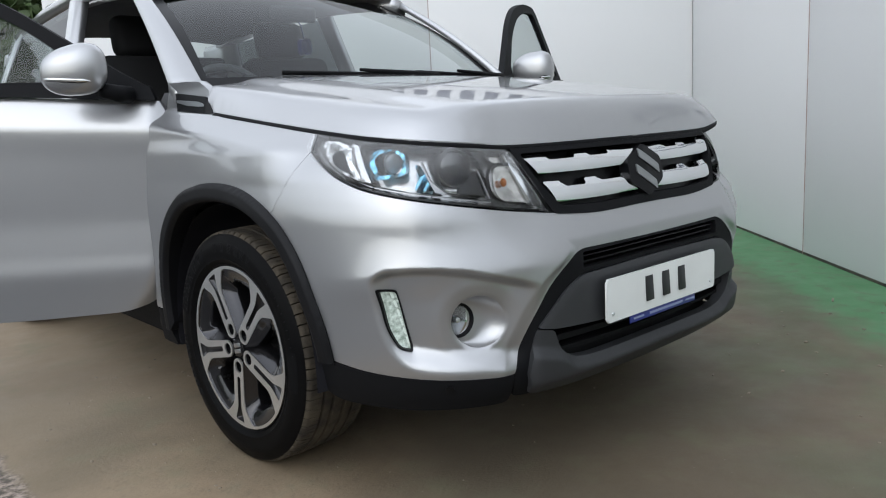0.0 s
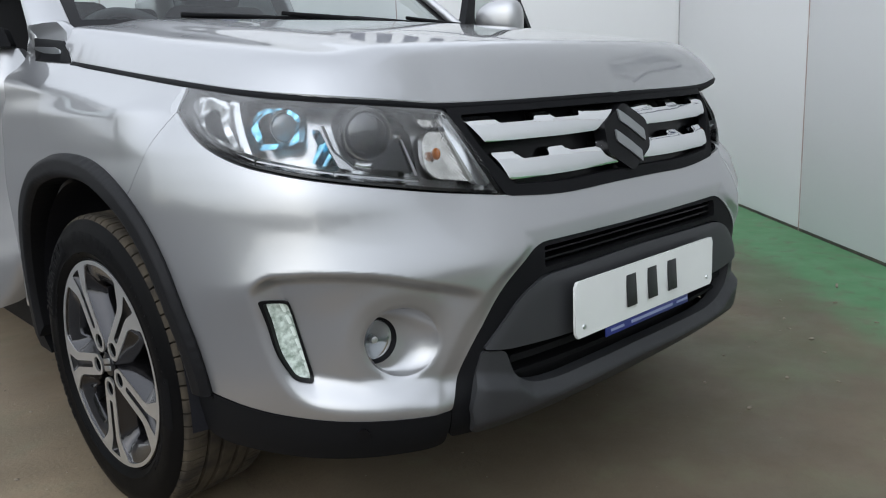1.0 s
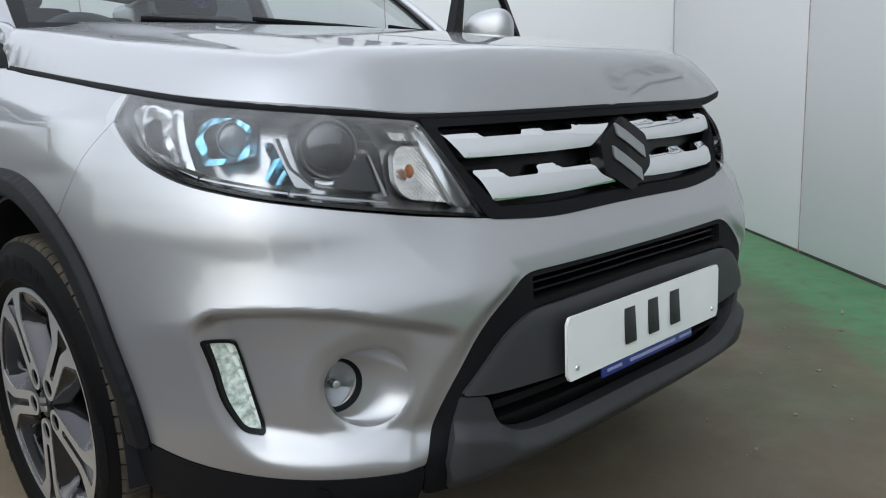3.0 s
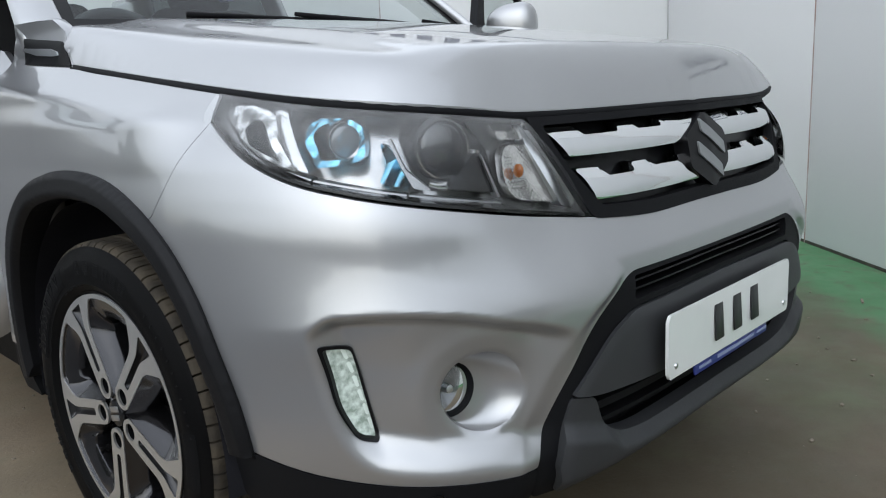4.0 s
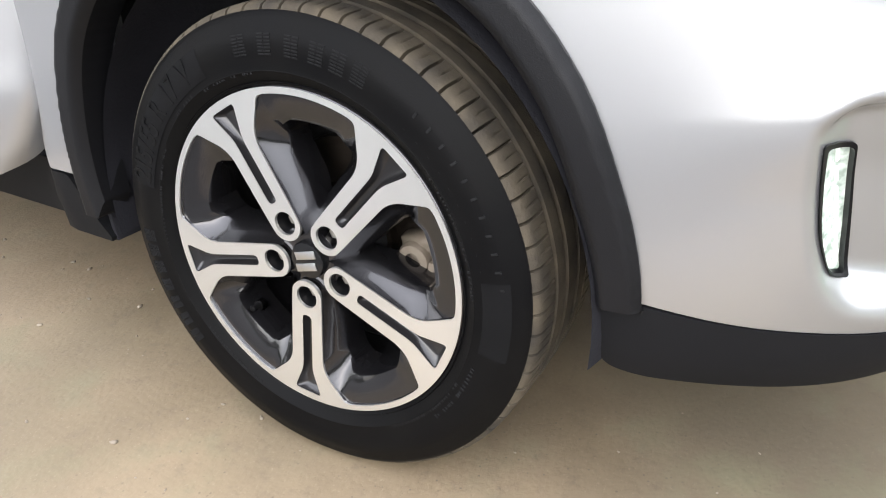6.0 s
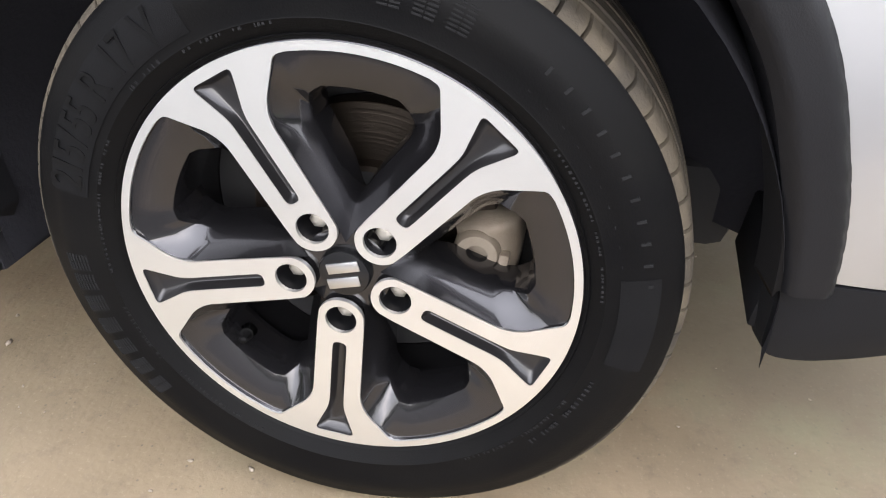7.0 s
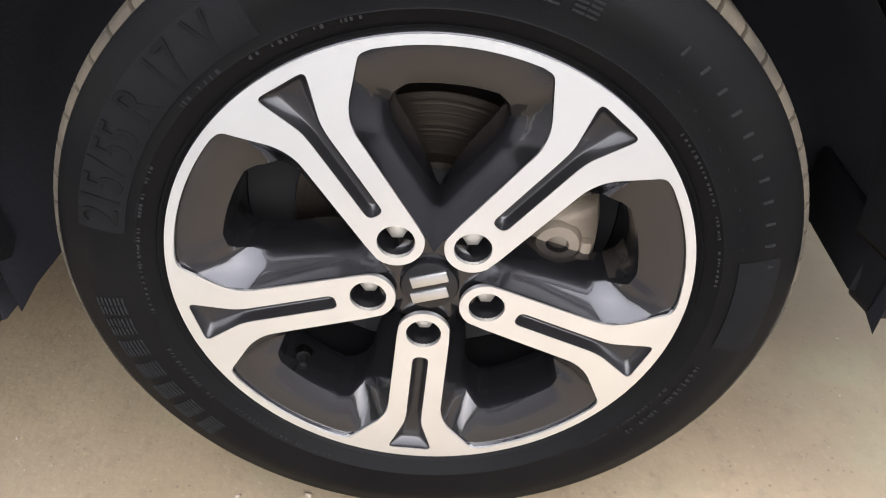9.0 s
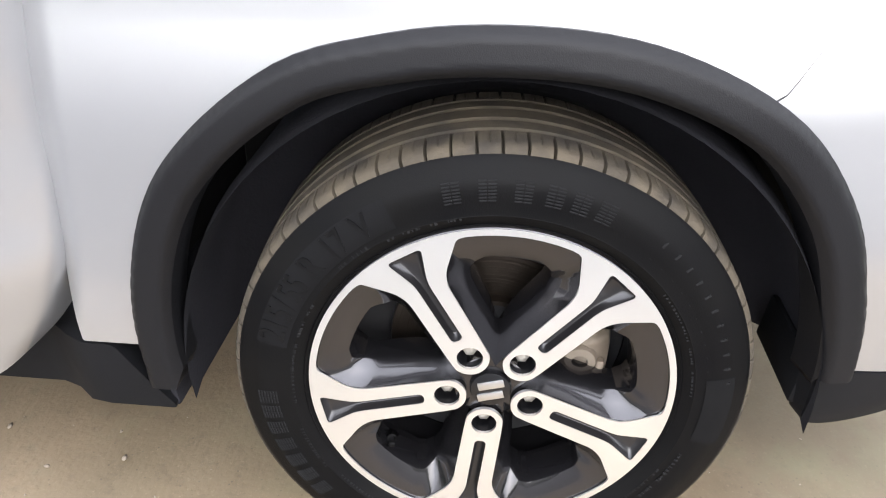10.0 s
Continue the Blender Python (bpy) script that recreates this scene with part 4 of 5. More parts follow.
screen = part("windscreen", grid_sheet(on_screen, np.linspace(-0.965, 0.965, 24), np.linspace(0.0, 1.0, 12)), WINDSCREEN, car, "clear windscreen")
screen.visible_shadow = False
part("screen_band", grid_sheet(lambda u, v: on_screen(u, v, 0.002), np.linspace(-0.965, 0.965, 24), (-0.03, 0.045)), GLOSS_BLACK, screen)
for sx in (1, -1):
    part("screen_band", grid_sheet(lambda u, v: on_screen(u * sx, v, 0.002), (-1.0, -0.915), np.linspace(0, 1, 10), flip=sx < 0), GLOSS_BLACK, screen)
    # A pillar, roof rail, B pillar
    foot, head = Vector((-sx * 0.742, 0.375, 1.045)), Vector((-sx * 0.612, 0.985, 1.478))
    rings = []
    for k in np.linspace(-0.02, 1, 10):
        p = foot.lerp(head, k) + Vector((0, 0, 0.028 * math.sin(math.pi * k)))
        slim = 0.045 * k
        rings.append([p + Vector(d) for d in ((sx * (0.040 - slim), -0.046 + slim * 0.9, 0.008), (sx * (0.034 - slim), -0.046 + slim * 0.9, 0.013), (-sx * 0.034, 0.006, 0.012), (-sx * 0.044, 0.018, 0.000), (-sx * 0.036, 0.034, -0.012), (sx * (0.050 - slim), -0.026 + slim * 0.7, -0.006))])
    part("front_pillar", lofted(rings, True, True), SILVER, car, "silver windscreen pillar")
    rings = []
    for y, z in ((0.97, 1.475), (1.25, 1.535), (1.7, 1.56), (2.2, 1.55), (2.75, 1.50)):
        p = Vector((-sx * (0.612 - 0.02 * (y - 0.97)), y, z))
        rings.append([p + Vector(d) for d in ((sx * 0.05, 0, 0.03), (-sx * 0.01, 0, 0.02), (-sx * 0.045, 0, -0.01), (-sx * 0.03, 0, -0.05), (sx * 0.03, 0, -0.045))])
    part("roof_side", lofted(rings, True, True), SILVER, car, "silver roof side")
    rings = [[Vector((-sx * x, y + d, z)) + Vector((-sx * o, 0, 0)) for d, o in ((-0.05, 0), (-0.035, 0.02), (0.05, 0.02), (0.05, -0.03), (-0.05, -0.03))] for x, y, z in ((0.80, 1.52, 0.33), (0.80, 1.52, 0.9), (0.77, 1.54, 1.05), (0.63, 1.62, 1.52))]
    part("centre_pillar", lofted(rings, True, True), SILVER, car, "silver centre pillar")
    # rear door and rear quarter
    z0 = TURN_END - BACK
    rear_side = rounded([(z0 + 1.56, 0.33), (z0 + 1.57, 1.02), (z0 + 2.9, 1.08), (z0 + 3.22, 0.98), (z0 + 3.25, 0.40), (z0 + 2.9, 0.34), (z0 + 2.86, 0.60), (z0 + 2.70, 0.75), (z0 + 2.30, 0.75), (z0 + 2.12, 0.60), (z0 + 2.06, 0.33)], 0.06)
    panel("rear_side", rear_side, SILVER, step=0.05, thick=0.02, side=sx, label="silver rear side of the body")
    part("rear_window", lofted([[(-sx * 0.775, 1.60, 1.03), (-sx * 0.64, 1.66, 1.50)], [(-sx * 0.77, 2.85, 1.07), (-sx * 0.62, 2.65, 1.47)]], wrap=False), PRIVACY, car).visible_shadow = False
    part("rear_pillar", lofted([[(-sx * 0.775, 2.80, 1.06), (-sx * 0.62, 2.60, 1.49), (-sx * 0.58, 2.60, 1.45), (-sx * 0.72, 2.80, 1.05)], [(-sx * 0.72, 3.25, 1.02), (-sx * 0.58, 2.98, 1.48), (-sx * 0.55, 2.95, 1.44), (-sx * 0.68, 3.2, 1.0)]], True, True), SILVER, car)
    sill = rounded([(1.93, 0.368), (z0 + 2.07, 0.348), (z0 + 2.07, 0.26), (1.86, 0.258)], 0.01)
    panel("sill", sill, PLASTIC, step=0.03, thick=0.06, out=-0.004, side=sx, label="black plastic side sill")
part("roof", grid_sheet(lambda u, v: np.stack([u * (0.60 - 0.03 * v), 0.97 + 1.85 * v, 1.497 + 0.085 * np.sin(np.pi * (0.1 + 0.75 * v)) - 0.03 * u**2], -1), np.linspace(-1, 1, 12), np.linspace(0, 1, 14)), SILVER, car, "silver roof")
part("headliner", grid_sheet(lambda u, v: np.stack([u * (0.58 - 0.03 * v), 1.0 + 1.7 * v, 1.462 + 0.07 * np.sin(np.pi * (0.1 + 0.75 * v)) - 0.03 * u**2], -1), np.linspace(-1, 1, 8), np.linspace(0, 1, 8), flip=True), TRIM_FABRIC, car)
part("tailgate", box((1.42, 0.06, 0.72), pose(0, 3.24, 0.68, 4, 0, 0), 0.03), SILVER, car)
part("rear_bumper", box((1.62, 0.14, 0.34), pose(0, 3.27, 0.45), 0.04), PLASTIC, car)
for x in (-0.56, 0.56):
    part("tailgate_post", box((0.12, 0.05, 0.46), pose(x, 3.12, 1.22, 32, 0, 0), 0.02), SILVER, car)
part("front_undertray", box((1.00, 0.42, 0.02), pose(0, -0.52, 0.285), 0.005), PLASTIC, car)
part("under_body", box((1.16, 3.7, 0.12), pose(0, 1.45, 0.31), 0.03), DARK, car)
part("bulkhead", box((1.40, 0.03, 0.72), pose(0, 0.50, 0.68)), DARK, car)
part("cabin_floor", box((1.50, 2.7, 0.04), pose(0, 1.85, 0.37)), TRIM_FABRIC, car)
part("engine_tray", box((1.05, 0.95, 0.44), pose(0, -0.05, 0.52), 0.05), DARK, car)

part("dashboard", lofted([[(x, 0.42, 1.02), (x, 0.50, 1.065), (x, 0.66, 1.070 + 0.03 * math.exp(-((x + 0.36) / 0.2) ** 2)), (x, 0.74, 1.02), (x, 0.76, 0.80), (x, 0.70, 0.62), (x, 0.5, 0.6)] for x in np.linspace(-0.70, 0.70, 21)], True, True), DASH, car, "dark grey dashboard")
m = pose(-0.34, 0.86, 1.025, 62, 0, 0)
ringp = [(0.178 + 0.015 * math.cos(a), 0.015 * math.sin(a)) for a in np.linspace(0, 2 * math.pi, 10, endpoint=False)]
part("steering_wheel", joined(revolved(ringp, 40, m, closed=True), revolved([(0, 0.02), (0.05, 0.016), (0.065, 0.0), (0, -0.02)], 20, m), box((0.33, 0.03, 0.015), m, 0.005), box((0.03, 0.17, 0.015), m @ pose(0, -0.085, 0), 0.005)), STEERING, car, "black steering wheel")


def seat(x):
    back = box((0.48, 0.15, 0.62), pose(x, 1.56, 0.98, -14, 0, 0), 0.06, 4)
    base = part("front_seat", box((0.50, 0.50, 0.16), pose(x, 1.30, 0.62, 5, 0, 0), 0.06, 4), TRIM_FABRIC, car, "dark fabric front seat")
    part("backrest", back, TRIM_FABRIC, base)
    part("headrest", box((0.27, 0.10, 0.19), pose(x, 1.665, 1.375, -10, 0, 0), 0.045, 4), TRIM_FABRIC, base)
    for d in (-0.05, 0.05):
        part("headrest_post", tube([(x + d, 1.64, 1.24), (x + d, 1.665, 1.36)], 0.006), SATIN, base)


for x in (-0.36, 0.36):
    seat(x)
part("rear_bench", box((1.2, 0.18, 0.62), pose(0, 2.48, 0.92, -14, 0, 0), 0.06, 3), TRIM_FABRIC, car, "dark rear seat bench")
for x in (-0.38, 0.38):
    part("rear_headrest", box((0.25, 0.09, 0.15), pose(x, 2.57, 1.30, -10, 0, 0), 0.04, 3), TRIM_FABRIC, car)
part("rear_mirror", box((0.22, 0.03, 0.065), pose(0.0, 0.93, 1.40, 8, 0, 0), 0.015, 3), DASH, car, "black inside mirror")
part("blue_tag", joined(box((0.05, 0.006, 0.07), pose(0.09, 1.0, 1.275), 0.02, 3), tube([(0.09, 1.0, 1.30), (0.06, 0.97, 1.36), (0.0, 0.93, 1.40)], 0.003)), BLUE, car, "blue tag hanging from the inside mirror")

# wipers and scuttle
part("scuttle", grid_sheet(lambda u, v: np.stack([u * 0.70, 0.27 + 0.085 * v + 0.02 * u**2 - 0.03 * u**2, 1.068 + 0.012 * v - 0.012 * u**2], -1), np.linspace(-1, 1, 16), np.linspace(0, 1, 4)), PLASTIC, car, "black scuttle panel below the windscreen")
for x0, x1 in ((-0.40, 0.18), (0.16, 0.62)):
    a = [on_screen(np.array([u]), np.array([v]), 0.018)[0] for u, v in zip(np.linspace(x0, x1, 8) / 0.70, np.linspace(0.040, 0.012, 8))]
    wip = part("wiper", tube(a, 0.0075, 6), PLASTIC, car, "black wiper blade and arm")
    b = [on_screen(np.array([u]), np.array([v]), 0.03)[0] for u, v in zip(np.linspace((x0 + x1) / 2, x1 + 0.06, 6) / 0.70, np.linspace(0.035, -0.01, 6))]
    part("wiper_arm", tube(b, [0.006, 0.007, 0.009, 0.011, 0.013, 0.015], 6), PLASTIC, wip)

# ---- doors, both open ----
def door(sx, degrees):
    """A front door swung open on its front edge. Local: y along the closed door, x inwards for the driver's side."""
    hinge = Matrix.Translation((-sx * 0.815, 0.50, 0)) @ pose(0, 0, 0, 0, 0, sx * degrees)
    thing = new("door")
    thing.parent = car
    thing.matrix_basis = hinge
    tagged(thing, "open silver front door with black window frame")

    def face(y, z, o=0.0):
        y, z = np.asarray(y, float), np.asarray(z, float)
        x = curve([0.33, 0.42, 0.490, 0.506, 0.52, 0.56, 0.64, 0.75, 0.85, 0.945, 0.957, 0.968, 1.00, 1.05], [-0.030, -0.016, -0.005, -0.004, -0.0045, -0.006, -0.006, 0.001, 0.010, 0.0195, 0.018, 0.0145, 0.003, -0.019], z - 0.062 * np.clip(y, 0, 0.6) * smooth(0.78, 0.94, z))
        x = x - 0.022 * (1 - smooth(0.0, 0.06, y - curve([0.36, 0.42, 0.51, 0.80, 1.05], [0.09, 0.034, 0.0, -0.048, -0.05], z))) - 0.02 * (1 - smooth(0.10, 0.0, 1.08 - y))
        return np.stack([-sx * (x + o + 0.025), y, z], -1)

    line = rounded([(0.17, 0.356, 0.04), (0.076, 0.380, 0.03), (0.034, 0.42, 0.03), (0.0, 0.51, 0.05), (-0.033, 0.68, 0.1), (-0.048, 0.80, 0.1), (-0.050, 0.985, 0.03), (-0.020, 1.040, 0.006), (0.45, 1.072, 0.1), (1.06, 1.085, 0.01), (1.08, 0.8, 0.05), (1.05, 0.40, 0.05), (1.0, 0.345, 0.03), (0.5, 0.345, 0.1)])
    flipped = sx < 0
    part("door_skin", sheet(line, face, (), 0.014, 0.035, 0.0, flip=flipped), SILVER, thing)
    part("door_card", sheet(line * 0.985 + [0.008, 0.008], lambda y, z, o: face(y, z, o) + [sx * 0.075, 0, 0], (), 0.05, -0.03, 0.0, flip=not flipped), TRIM_FABRIC, thing, "dark inner door trim")

    def upper(y, z, o=0.0):
        y, z = np.asarray(y, float), np.asarray(z, float)
        z = z if sx > 0 else 1.06 + (z - 1.06) * 1.13
        return np.stack([-sx * (-0.002 - 0.33 * (z - 1.06) + o), y, z], -1)
    belt = rounded([(-0.02, 1.042), (0.45, 1.074, 0.1), (1.06, 1.088), (1.06, 1.112), (0.45, 1.100, 0.1), (0.0, 1.088)], 0.004)
    part("belt_strip", sheet(belt, upper, (), 0.03, 0.03, 0.012, flip=flipped), PLASTIC, thing)
    frame_line = rounded([(0.0, 1.080), (0.097, 1.135, 0.1), (0.269, 1.248, 0.1), (0.444, 1.362, 0.1), (0.60, 1.435, 0.1), (0.80, 1.478, 0.08), (1.00, 1.475, 0.05), (1.06, 1.110), (0.5, 1.098)], 0.01)
    pane_line = rounded([(0.20, 1.112), (0.215, 1.150, 0.02), (0.36, 1.262, 0.08), (0.455, 1.320, 0.1), (0.61, 1.394, 0.1), (0.80, 1.436, 0.08), (0.945, 1.436, 0.03), (1.00, 1.130), (0.5, 1.120)], 0.012)
    part("window_frame", sheet(frame_line, upper, (pane_line,), 0.02, 0.03, 0.0, flip=flipped), PLASTIC, thing, "black window frame")
    pane = part("window_pane", sheet(pane_line, upper, (), 0.08, 0.0, -0.012, flip=flipped), SCREEN, thing)
    pane.visible_shadow = False
    # mirror: a rounded silver shell on a black foot, with an indicator strip
    m = Matrix.Translation((-sx * 0.115, 0.166 if sx < 0 else 0.178, 1.135))
    shell = bmesh.new()
    bmesh.ops.create_uvsphere(shell, u_segments=48, v_segments=28, radius=1.0)
    for v in shell.verts:
        x, y, z = v.co
        k = 1.0 / (abs(x) ** 2.4 + abs(y) ** 2.6 + abs(z) ** 2.5) ** (1 / 2.5)
        x, y, z = x * k, y * k, z * k
        out = x * -sx
        if sx > 0:
            v.co = (-sx * out * (0.062 if out > 0 else 0.045), y * 0.095, z * (0.074 - 0.010 * y) - 0.010 * y)
        else:
            v.co = (-sx * out * (0.072 if out > 0 else 0.125), y * 0.062, z * (0.080 + 0.006 * out) + 0.006)
    shell.transform(m)
    part("mirror_shell", shell, SILVER, thing, "silver mirror shell" if sx < 0 else "silver mirror shell, folded in")
    part("mirror_foot", tube([(-sx * 0.01, 0.06, 1.062), (-sx * 0.05, 0.085, 1.066), (-sx * 0.09, 0.12, 1.078)], [0.028, 0.026, 0.022], 12), PLASTIC, thing)
    stripe = [m @ Vector((-sx * (0.0605 - 0.030 * abs(k) ** 3.2), 0.006 + 0.076 * k, -0.030 + 0.006 * k)) for k in np.linspace(-1, 1, 15)]
    part("indicator_rim", tube([p + Vector((sx * 0.0055, 0, 0)) for p in stripe], [0.003, 0.006, 0.0075, *[0.008] * 9, 0.0075, 0.006, 0.003], 8), GLOSS_BLACK, thing)
    part("mirror_indicator", tube(stripe, [0.002, 0.004, 0.005, *[0.0055] * 9, 0.005, 0.004, 0.002], 8), FACET, thing)
    part("door_handle", box((0.03, 0.17, 0.028), pose(-sx * 0.06, 0.93, 0.955), 0.01, 3), SILVER, thing)
    return thing


door(1, 51)
door(-1, 66)

# ---- wheels ----
RIM = 0.2375
SPOKE0 = radians(-96.5)


def around(k, pts):
    """Points given along and across a spoke, turned to spoke k."""
    a = SPOKE0 + 2 * math.pi * k / 5
    c, s = math.cos(a), math.sin(a)
    return [(c * p[0] - s * p[1], s * p[0] + c * p[1]) for p in pts]


def wheel_meshes():
    """Meshes of one wheel, its axle along local z (outwards), its face at z = 0; local x forwards, y up."""
    res = []
    flat = lambda u, v, o=0.0: np.stack([u, v, np.asarray(o, float) + 0 * u], -1)

    # machined face
    finger_side = [(0.2150, 0.0655), (0.182, 0.034), (0.165, 0.0268), (0.066, 0.0250)]
    bends = (0.008, 0.022, 0.02, 0.0)
    tip = [(0.057 + 0.0250 * math.cos(a), 0.0250 * math.sin(a)) for a in np.linspace(radians(95), radians(265), 15)]
    star = []
    for k in range(5):
        pts = [(r, -t) for r, t in finger_side] + tip[::-1][1:-1] + finger_side[::-1]
        rad = [*bends, *[0.0] * 13, *bends[::-1]]
        star += [(*p, q) for p, q in zip(around(k, pts), rad)]
        a0 = SPOKE0 + 2 * math.pi * k / 5 + 0.345
        a1 = SPOKE0 + 2 * math.pi * (k + 1) / 5 - 0.345
        star += [(0.2262 * math.cos(a), 0.2262 * math.sin(a), 0.0) for a in np.linspace(a0, a1, 16)]
    star = rounded(star)
    slot_line = rounded([(0.0875, -0.0075), (0.172, -0.0075), (0.184, -0.009), (0.2232, -0.0235), (0.2232, 0.0235), (0.184, 0.0095), (0.172, 0.0085), (0.0875, 0.0080)], 0.007)
    slots = [np.array(around(k, slot_line)) for k in range(5)]
    nuts = [np.array(around(k, ellipse(0.0572, 0, 0.0168, 0.0168, 24))) for k in range(5)]
    ring = ellipse(0, 0, RIM - 0.003, RIM - 0.003, 160)
    face = sheet(ring, flat, (star, *slots, *nuts), 0.010, 0.005, 0.0, flip=True)
    res.append(("rim_face", face, MACHINED, "machined silver wheel face"))
    # wells between the spokes: wide sloping walls down to a smaller opening
    def spread_along(pts, n):
        pts = np.array(pts, float)
        d = np.r_[0, np.cumsum(np.hypot(*np.diff(pts, axis=0).T))]
        q = np.linspace(0, d[-1], n)
        return np.stack([np.interp(q, d, pts[:, 0]), np.interp(q, d, pts[:, 1])], 1)

    for k in range(5):
        a = 2 * math.pi / 5
        mid = SPOKE0 + a * (k + 0.5)
        polar = lambda r, t: (r * math.cos(mid + t), r * math.sin(mid + t))
        side_a = [polar(0.038, 0), *around(k, [(0.052, 0.0252), *finger_side[::-1]])]
        side_b = [*around(k + 1, [(r, -t) for r, t in finger_side] + [(0.052, -0.0252)]), polar(0.038, 0)]
        arc = [side_a[-1], *[polar(0.2264, t) for t in np.linspace(-0.29, 0.29, 9)], side_b[0]]
        hole_a = [polar(0.069, -0.01), polar(0.100, -0.165), polar(0.152, -0.305), polar(0.168, -0.290), polar(0.180, -0.245)]
        hole_b = [polar(r, t) for r, t in ((0.180, 0.245), (0.168, 0.290), (0.152, 0.305), (0.100, 0.165), (0.069, 0.01))]
        hole_arc = [hole_a[-1], *[polar(0.186, t) for t in np.linspace(-0.19, 0.19, 7)], hole_b[0]]
        pairs = [(side_a, hole_a, 26), (arc, hole_arc, 16), (side_b, hole_b, 26)]
        outer = np.concatenate([spread_along(o, n)[:-1] for o, h, n in pairs])
        inner = np.concatenate([spread_along(h, n)[:-1] for o, h, n in pairs])
        # the rim's wall drops a little steeper than the spokes' walls
        rim_share = np.r_[np.zeros(22), 0.2, 0.5, 0.8, np.ones(15), 1.0, 0.8, 0.5, 0.2, np.zeros(21)]
        rings = []
        for (f0, h0), (f1, h1) in zip(((0.0, -0.002), (0.03, -0.004), (0.5, -0.019), (0.93, -0.032), (1.0, -0.037), (1.01, -0.075)), ((0.0, -0.002), (0.03, -0.005), (0.45, -0.008), (0.93, -0.018), (1.0, -0.026), (1.01, -0.075))):
            ring_pts = []
            for p, q, w in zip(outer, inner, rim_share):
                g = p + (q - p) * (f0 + (f1 - f0) * w)
                hub = max(0.0, 1 - np.hypot(*g) / 0.10)
                ring_pts.append((g[0], g[1], (h0 + (h1 - h0) * w) * (1 - 0.45 * hub)))
            rings.append(ring_pts)
        well = lofted(rings)
        bmesh.ops.recalc_face_normals(well, faces=well.faces)
        creased(well, 26)
        res.append(("spoke_well", well, DARK_ALLOY, ""))
    # dark grooves in the spokes
    for k in range(5):
        edge = resampled(slots[k], 0.006)
        mid = np.array(around(k, [(0.15, 0.0005)]))[0]
        ax = np.array(around(k, [(1, 0)]))[0]
        def pulled(f, h):
            pts = []
            for p in edge:
                q = p.copy()
                d = p - mid
                along, across = d @ ax, d - (d @ ax) * ax
                q = mid + ax * along * (1 - 0.10 * f) + across * (1 - 0.62 * f)
                pts.append((q[0], q[1], h))
            return pts
        groove = lofted([pulled(0, -0.001), pulled(0.06, -0.004), pulled(0.75, -0.011), pulled(1, -0.012)], cap_last=True)
        res.append(("spoke_groove", groove, GROOVE, ""))
    # hub, nut wells and nuts, cap
    hub = sheet(ellipse(0, 0, 0.047, 0.047, 48), flat, [np.array(around(k, ellipse(0.0572, 0, 0.0167, 0.0167, 20)))[:] for k in range(0)], 0.02, 0.03, -0.010, flip=True)
    res.append(("hub_plate", hub, DARK_ALLOY, ""))
    for k in range(5):
        c = around(k, [(0.0572, 0)])[0]
        m = Matrix.Translation((c[0], c[1], 0))
        res.append(("nut_well", revolved([(0.0174, -0.002), (0.0166, -0.005), (0.0158, -0.035), (0.0, -0.036)], 28, m), GLOSS_BLACK, ""))
        res.append(("wheel_nut", joined(revolved([(0.0, -0.0165), (0.006, -0.0165), (0.0092, -0.0185), (0.0098, -0.022), (0.0098, -0.034)], 6, m), revolved([(0.0094, -0.029), (0.0120, -0.030), (0.0124, -0.034)], 20, m)), NUT, "worn steel wheel nut"))
    res.append(("centre_cap", revolved([(0, 0.0), (0.020, -0.0005), (0.0255, -0.002), (0.0270, -0.005), (0.0272, -0.014)], 40), LAMP_BLACK, "black centre cap with plain silver bars"))
    for dy in (0.0088, -0.0088):
        bm = box((0.034, 0.0115, 0.002), Matrix.Translation((0, dy, 0.0005)) @ pose(0, 0, 0, 0, 0, 14), 0.0008)
        res.append(("cap_bar", bm, SATIN, ""))
    # barrel, valve
    res.append(("rim_barrel", revolved([(0.2344, -0.001), (RIM, -0.003), (RIM + 0.001, -0.006), (0.2355, -0.012), (0.2300, -0.016), (0.2300, -0.060), (0.196, -0.072), (0.190, -0.19)], 96), DARK_ALLOY, ""))
    v0 = Vector(around(0, [(0.183 * math.cos(radians(-40.8)), 0.183 * math.sin(radians(-40.8)))])[0]).to_3d()
    res.append(("valve", tube([v0 + Vector((0, 0, -0.045)), v0 + Vector((0.001, 0.002, -0.034)), v0 + Vector((0.002, 0.003, -0.033)), v0 + Vector((0.003, 0.005, -0.020)), v0 + Vector((0.003, 0.005, -0.018))], [0.009, 0.008, 0.0052, 0.005, 0.0036], 14), RUBBER, ""))
    # tyre: sidewalls and tread
    side = [(0.2340, -0.006), (0.2385, 0.000), (0.2400, 0.0012), (0.2412, -0.0008), (0.247, 0.003), (0.254, 0.0075), (0.2555, 0.0085), (0.257, 0.0080), (0.275, 0.0115), (0.290, 0.0105), (0.3005, 0.0080), (0.302, 0.0068), (0.3160, 0.0025), (0.3245, -0.0050)]
    back = [(r, -0.212 - h) for r, h in side[::-1]]
    res.append(("tyre_side", revolved(side, 160), RUBBER, "black tyre sidewall with raised marks"))
    res.append(("tyre_back", revolved(back, 64), RUBBER, ""))
